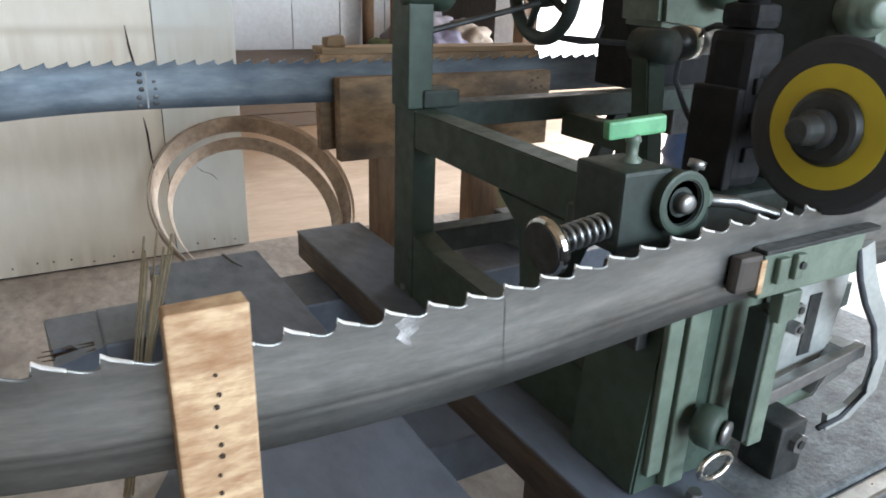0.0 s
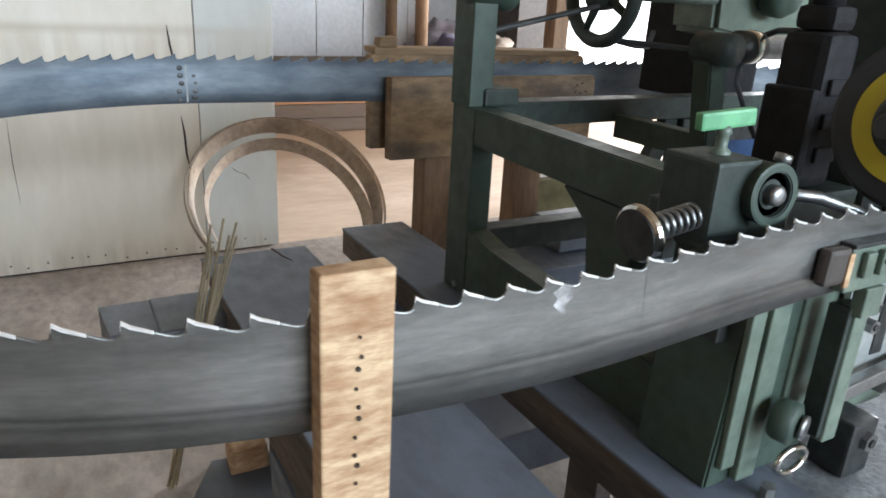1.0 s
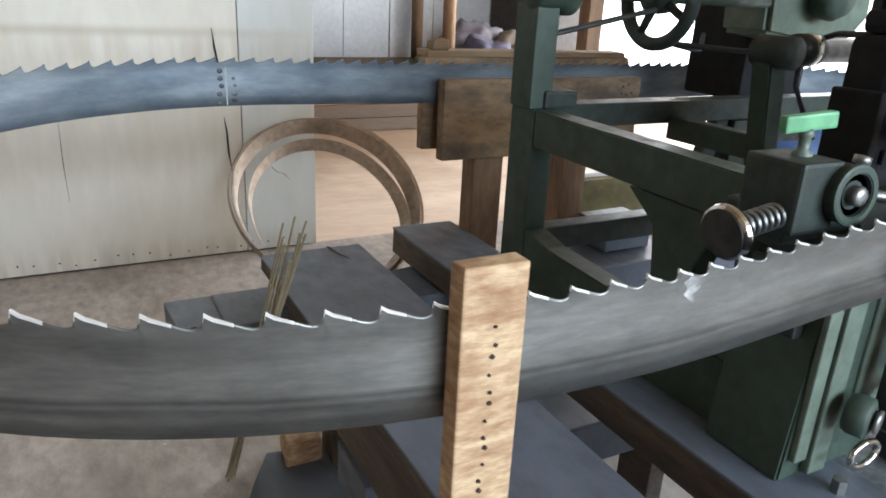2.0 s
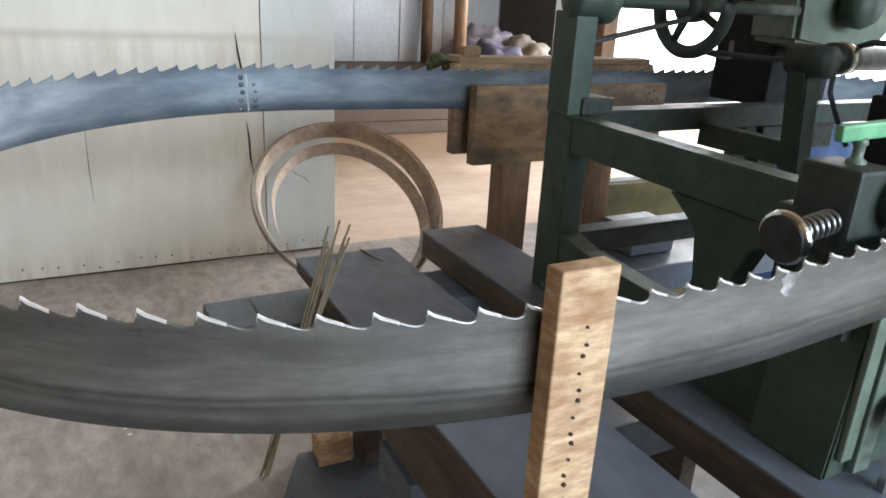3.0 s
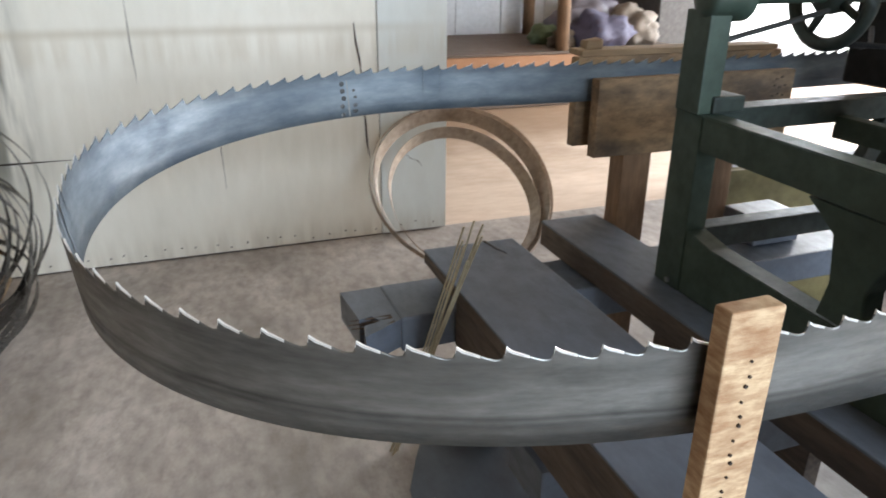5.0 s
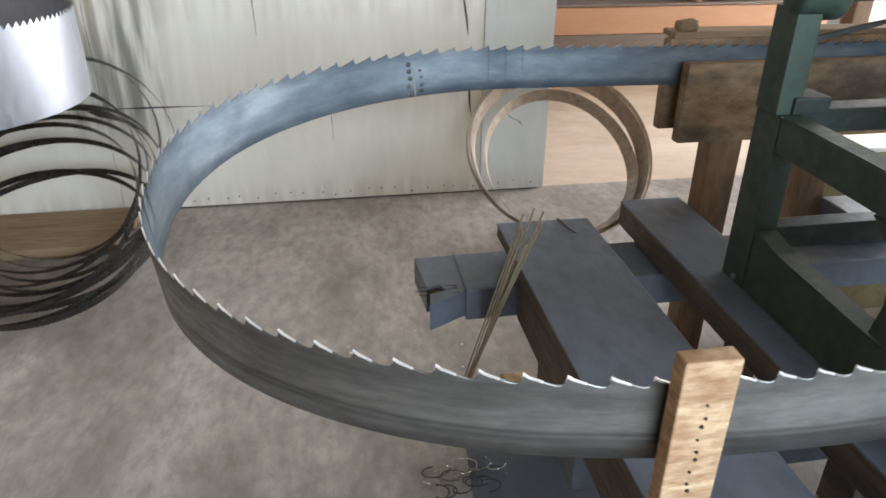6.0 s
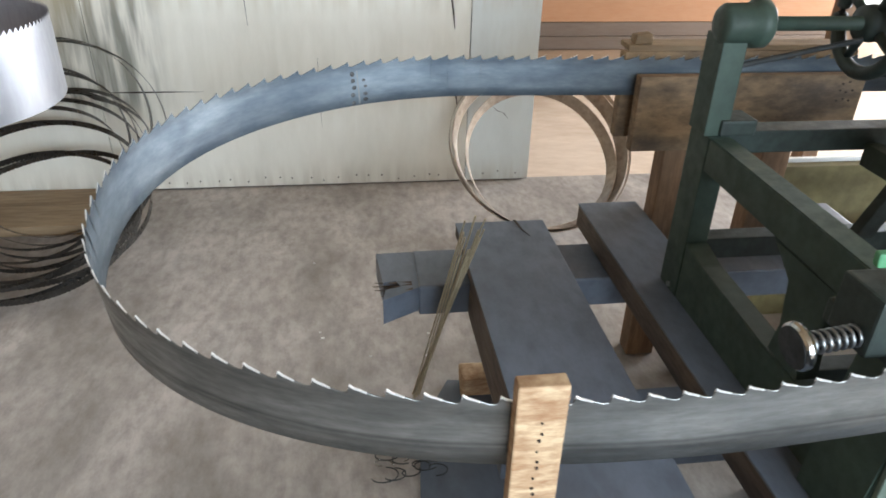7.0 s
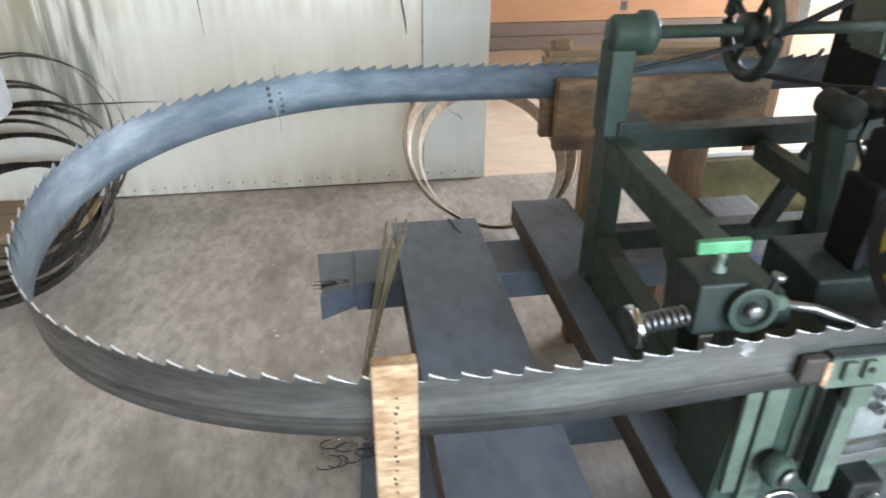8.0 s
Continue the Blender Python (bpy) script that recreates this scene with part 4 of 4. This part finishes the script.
part("spring", tube([(0.885 + 0.0115 * q / (2 * math.pi), 1.794 + 0.016 * math.cos(q), 1.104 + 0.0017 * q / (2 * math.pi) + 0.016 * math.sin(q)) for q in [2 * math.pi * k / 14 for k in range(14 * 7)]], 0.0033, 6), STEEL, head, smooth=True)
part("screw", rod((0.87, 1.793, 1.101), (0.965, 1.797, 1.115), 0.007, seg=12), IRON, head)
part("set_bolt", lathe([(0.005, 0), (0.005, 0.03), (0.012, 0.031), (0.012, 0.042), (0.004, 0.043)], (1.10, 1.785, 1.15), (0.3, 0, 1), 12), STEEL, head, smooth=True)
part("pawl_socket", rod((1.05, 1.775, 1.145), (1.125, 1.775, 1.138), 0.020, 0.014, seg=16), GREEN_PALE, head, smooth=True)
part("pawl", tube([(1.11, 1.775, 1.138), (1.18, 1.765, 1.128), (1.24, 1.745, 1.108), (1.275, 1.725, 1.092)], 0.009, 10), STEEL, head, "bent steel feed pawl", smooth=True)

# grinding wheel on its own arm
WHEEL = Vector((1.312, 1.735, 1.230))
grinder = new("grinding_wheel")
grinder.parent = machine
tagged(grinder, "dark abrasive wheel with a yellow label ring")
part("abrasive", lathe([(0.03, -0.007), (0.116, -0.007), (0.124, -0.004), (0.125, 0.0), (0.124, 0.004), (0.116, 0.007), (0.03, 0.007)], (0, 0, 0), (-1, 0, 0), 64), RUBBER, grinder, smooth=False)
part("label_ring", lathe([(0.055, 0.0072), (0.055, 0.0084), (0.088, 0.0084), (0.088, 0.0072)], (0, 0, 0), (-1, 0, 0), 64), YELLOW, grinder, "faded yellow paper ring")
part("flange", lathe([(0.053, 0.0086), (0.055, 0.010), (0.051, 0.020), (0.044, 0.024), (0.030, 0.025)], (0, 0, 0), (-1, 0, 0), 48), IRON, grinder, smooth=False)
part("nut", lathe([(0.028, 0.025), (0.028, 0.040), (0.022, 0.044), (0.020, 0.070), (0.016, 0.074), (0.008, 0.074)], (0, 0, 0), (-1, 0, 0), 24), IRON, grinder, smooth=False)
part("spindle", lathe([(0.02, 0.007), (0.034, 0.01), (0.034, 0.20), (0.05, 0.205), (0.05, 0.32)], (0, 0, 0), (1, 0, 0), 24), GREEN_DARK, grinder, smooth=False)
part("grinder_arm", box(0.12, 0.20, 0.02, 0.30, -0.045, 0.045, bevel=0.01), GREEN_DARK, grinder)


# ---- blades stored by the wall ----
def hoop(centre, r, lean, turn, width, teeth, squash=1.0, thick=0.0009, seed=0, cone=0.0):
    """A narrow toothed band bent into a ring that leans back: its plane is tilted by lean degrees."""
    n = int(2 * math.pi * r / 0.02) if teeth else 72
    bm = bmesh.new()
    m = Matrix.Translation(centre) @ Matrix.Rotation(radians(turn), 4, "Z") @ Matrix.Rotation(radians(lean), 4, "X")
    rings = []
    steps = n * (2 if teeth else 1)
    for k in range(steps):
        q = 2 * math.pi * k / steps
        rr = r * (1 + 0.012 * math.sin(2 * q + seed) + 0.008 * math.sin(3 * q + seed * 2))
        d = Vector((math.cos(q), 0, math.sin(q) * squash))
        h = width / 2 + (0.005 if teeth and k % 2 else 0.0)
        wob = 0.006 * math.sin(3 * q + seed)
        rings.append([bm.verts.new(m @ (d * (rr + a + cone * b) + Vector((0, b + wob, 0)))) for a, b in ((-thick, -width / 2), (thick, -width / 2), (thick, h), (-thick, h))])
    for k in range(steps):
        p, q = rings[k], rings[(k + 1) % steps]
        for j in range(4):
            bm.faces.new((p[j], p[(j + 1) % 4], q[(j + 1) % 4], q[j]))
    bmesh.ops.recalc_face_normals(bm, faces=bm.faces)
    return bm


for k, (cx, cy, r, lean, turn, w, cone) in enumerate(((1.205, 4.45, 0.462, -46, 4, 0.068, -0.55), (1.20, 4.41, 0.400, -45, 8, 0.060, -0.50), (1.215, 4.46, 0.487, -46, 0, 0.035, 0.0))):
    z = r * math.cos(radians(lean)) + 0.05
    tagged(finish("narrow_saw_blade", hoop((cx, cy, z), r, lean, turn, w, True, seed=k * 1.3, cone=cone), HOOP), "narrow toothed steel band blade leaning as a hoop", "saw blade", "hoops by the partition")
for k in range(13):
    r = 0.50 + 0.03 * math.sin(k * 1.9)
    lean = -32 - 4.5 * (k % 5) - 2.6 * k
    y = 4.58 - 0.040 * k
    z = r * math.cos(radians(lean)) + 0.02 + 0.004 * k
    tagged(finish("narrow_saw_blade", hoop((-1.28 + 0.05 * math.sin(k * 2.3), y, z), r, lean, -6 + 5 * math.sin(k * 1.1), 0.030, True, seed=k * 0.9), DARK_HOOP), "narrow steel band blade in a leaning pile of hoops", "saw blade", "pile of hoops by the wall")
for k, (y0, y1, x1) in enumerate(((4.62, 4.85, -1.0), (4.36, 4.60, -1.02))):
    tagged(finish("floor_board", box(-3.2, x1, y0, y1, 0.001, 0.035 + 0.02 * k, bevel=0.004, rough=0.004), TAN_BOARD), "flat brown board lying along the wall", "board", "boards along the wall")

# the broad spare blade, coiled on a trestle
spare = thing("spare_saw_blade", "broad bright steel blade coiled on a trestle, teeth up", "saw blade")
bm = bmesh.new()
rim = bmesh.new()
cols, edge = [], []
n = 150
for k in range(n * 3):
    q = 2 * math.pi * k / (n * 3)
    x, y = -1.10 + 0.55 * math.cos(q), 2.96 + 0.42 * math.sin(q)
    tip = (0.0, 0.006, 0.013)[k % 3]
    edge.append([rim.verts.new((x - o * math.cos(q), y - o * math.sin(q), z)) for o, z in ((0, 1.318), (0, 1.335 + tip), (0.0016, 1.335 + tip), (0.0016, 1.318))])
    cols.append([bm.verts.new((x - o * math.cos(q), y - o * math.sin(q), z)) for o, z in ((0, 1.135), (0, 1.318), (0.0016, 1.318), (0.0016, 1.135))])
for mesh, ring in ((bm, cols), (rim, edge)):
    for k in range(len(ring)):
        p, q = ring[k], ring[(k + 1) % len(ring)]
        for j in range(4):
            mesh.faces.new((p[j], p[(j + 1) % 4], q[(j + 1) % 4], q[j]))
    bmesh.ops.recalc_face_normals(mesh, faces=mesh.faces)
part("band", bm, SATIN, spare)
part("toothed_edge", rim, SATIN, spare, "row of sharp ground teeth")
stand = thing("trestle", "brown timber trestle under the spare blade", "trestle")
part("beam", box(-1.56, -1.46, 2.45, 3.50, 1.06, 1.134, bevel=0.005), LEG_WOOD, stand)
part("leg", box(-1.55, -1.47, 2.65, 2.73, 0, 1.06, bevel=0.004), LEG_WOOD, stand)
part("leg", box(-1.55, -1.47, 3.37, 3.45, 0, 1.06, bevel=0.004), LEG_WOOD, stand)

# bundle of thin rods leaning on the plank
bundle = thing("rod_bundle", "bundle of thin pale rods leaning on the plank edge", "rods")
for k in range(11):
    a = Vector((0.405 + 0.014 * random.uniform(-1, 1), 2.985 + 0.02 * random.uniform(-1, 1), 0.003))
    b = Vector((0.530 + 0.035 * random.uniform(-1, 1), 2.645 + 0.03 * random.uniform(-1, 1), 0.84 + 0.06 * random.uniform(-1, 1)))
    part("rod", rod(a, b, 0.0026, seg=6), RODS, bundle)
bits = [("wood_chip", (0.40 + 0.5 * random.random() - 0.4, 3.2 + 0.8 * random.random()), 0.004 + 0.004 * random.random()) for _ in range(7)]
for nm, (x, y), r in bits:
    tagged(finish(nm, box(x - r, x + r, y - r * 0.6, y + r * 0.6, 0.0005, 0.004, bevel=0.001, rough=0.002), PAPER), "small pale chip on the concrete floor", "chip", "chips on the floor")
tagged(finish("rag", blob((0.29, 1.93, 0.01), 0.10, (1.2, 0.8, 0.25), 3.3, 0.6), NAIL, smooth=True), "crumpled black rag on the floor", "rag")

# behind the machine, towards the yard
tagged(finish("olive_board", box(1.82, 2.62, 3.36, 3.40, 0.0, 0.70, bevel=0.004, rough=0.004), OLIVE), "olive stained board standing on edge", "board")
tagged(finish("pale_edge_board", box(1.82, 2.63, 3.404, 3.42, 0.0, 0.715, bevel=0.003, rough=0.004), PAPER), "pale edged sheet on the olive board", "board")
drum = thing("plastic_drum", "blue plastic drum by the yard opening", "drum")
part("body", lathe([(0.20, 0), (0.24, 0.03), (0.25, 0.25), (0.265, 0.28), (0.25, 0.31), (0.25, 0.58), (0.265, 0.61), (0.25, 0.64), (0.23, 0.85), (0.18, 0.88)], (3.35, 3.55, 0.0), (0, 0, 1), 40), BLUE, drum, smooth=True)
part("lid", lathe([(0.18, 0), (0.185, 0.02), (0.16, 0.03)], (3.35, 3.55, 0.88), (0, 0, 1), 32), BLUE, drum, smooth=True)

# ---- sparks ----
shower = thing("spark_shower", "orange sparks thrown off by the grinding wheel", "sparks", kind="stuff")
TIP = Vector((1.278, 1.718, 1.105))
SPARKS = []
spark_mesh = {}
for k in range(640):
    n = k % 6
    if n not in spark_mesh:
        ln = (0.050, 0.065, 0.080, 0.095, 0.045, 0.030)[n]
        bm = rod((0, 0, -ln), (0, 0, 0), 0.00014, 0.00040 if n != 4 else 0.0006, seg=5)
        ob = finish("spark", bm, SPARK_HOT if n in (1, 4) else SPARK, shower)
        spark_mesh[n] = ob.data
    else:
        ob = new("spark", spark_mesh[n])
        ob.parent = shower
    wild = random.random() < 0.12
    out = Vector((-1.0, random.gauss(0.30, 0.15), random.gauss(0.48, 0.17) + (0.5 * random.random() if wild else 0)))
    SPARKS.append((ob, out.normalized(), random.uniform(2.2, 9.0), random.random(), random.uniform(0.06, 0.16 if wild else 0.12)))


def spark_rows(out, speed, phase, life):
    """While a stroke lasts the spark flies out again and again; between strokes it stays in the wheel."""
    home = Matrix.Translation((1.36, WHEEL.y, 1.213)) @ Vector((-1, 0, 0)).to_track_quat("Z", "Y").to_matrix().to_4x4()
    rows = []
    for f in range(0, 241):
        t = f / 30
        m = home
        for g in STROKES:
            u = t - (g - 0.09) - phase * life
            if u >= 0:
                age = u % life
                if u - age <= 0.13 - phase * life:
                    run = speed * (1 - math.exp(-7.0 * age)) / 7.0
                    v = out * speed * math.exp(-7.0 * age) + Vector((0, 0, -9.8)) * age
                    p = TIP + out * run + Vector((0, 0, -4.9)) * age * age
                    m = Matrix.Translation(p) @ v.to_track_quat("Z", "Y").to_matrix().to_4x4()
        rows.append((t, m))
    kept = [rows[0]]
    for a, b, c in zip(rows[:-2], rows[1:-1], rows[2:]):
        if not (a[1] == b[1] == c[1]):
            kept.append(b)
    kept.append(rows[-1])
    return kept


def lift(t):
    """How far the wheel stands above its lowest point, in metres."""
    h = 0.034
    for g in STROKES:
        if abs(t - g) < 0.15:
            h = min(h, 0.034 * (abs(t - g) / 0.15) ** 1.5)
    return h


def slack(t):
    """How far the feed stroke draws the free bend in before it springs back, in metres."""
    g = min(STROKES, key=lambda g: abs(t - g - 0.15))
    return float(np.interp(t - g, (-0.16, 0.02, 0.20, 0.55), (-0.006, 0.026, 0.026, -0.006)))


def reach(t):
    """How far the feed head has pushed to the wheel, in metres: out with each stroke, and back for the next tooth."""
    g = min(STROKES, key=lambda g: abs(t - g - 0.12))
    return float(np.interp(t - g, (-0.36, -0.24, -0.14, -0.04, 0.06, 0.16, 0.26, 0.36, 0.60), (-0.014, -0.001, 0.015, 0.042, 0.072, 0.070, 0.030, -0.006, -0.015)))


def motions():
    for ob, s in PIECES:
        walk(ob, [(t, loop_pose(s - advance(t), slack(t))) for t in FEED_T])
    rows = []
    for f in range(0, 241, 2):
        t = f / 30
        rows.append((t, pose(WHEEL.x, WHEEL.y, WHEEL.z - 0.034 + lift(t), (t * 600.0) % 360)))
    walk(grinder, rows)
    walk(head, [(t, pose(reach(t), 0, 0)) for t in [f / 30 for f in range(0, 241, 2)]])
    for ob, out, speed, phase, life in SPARKS:
        walk(ob, spark_rows(out, speed, phase, life))


motions()
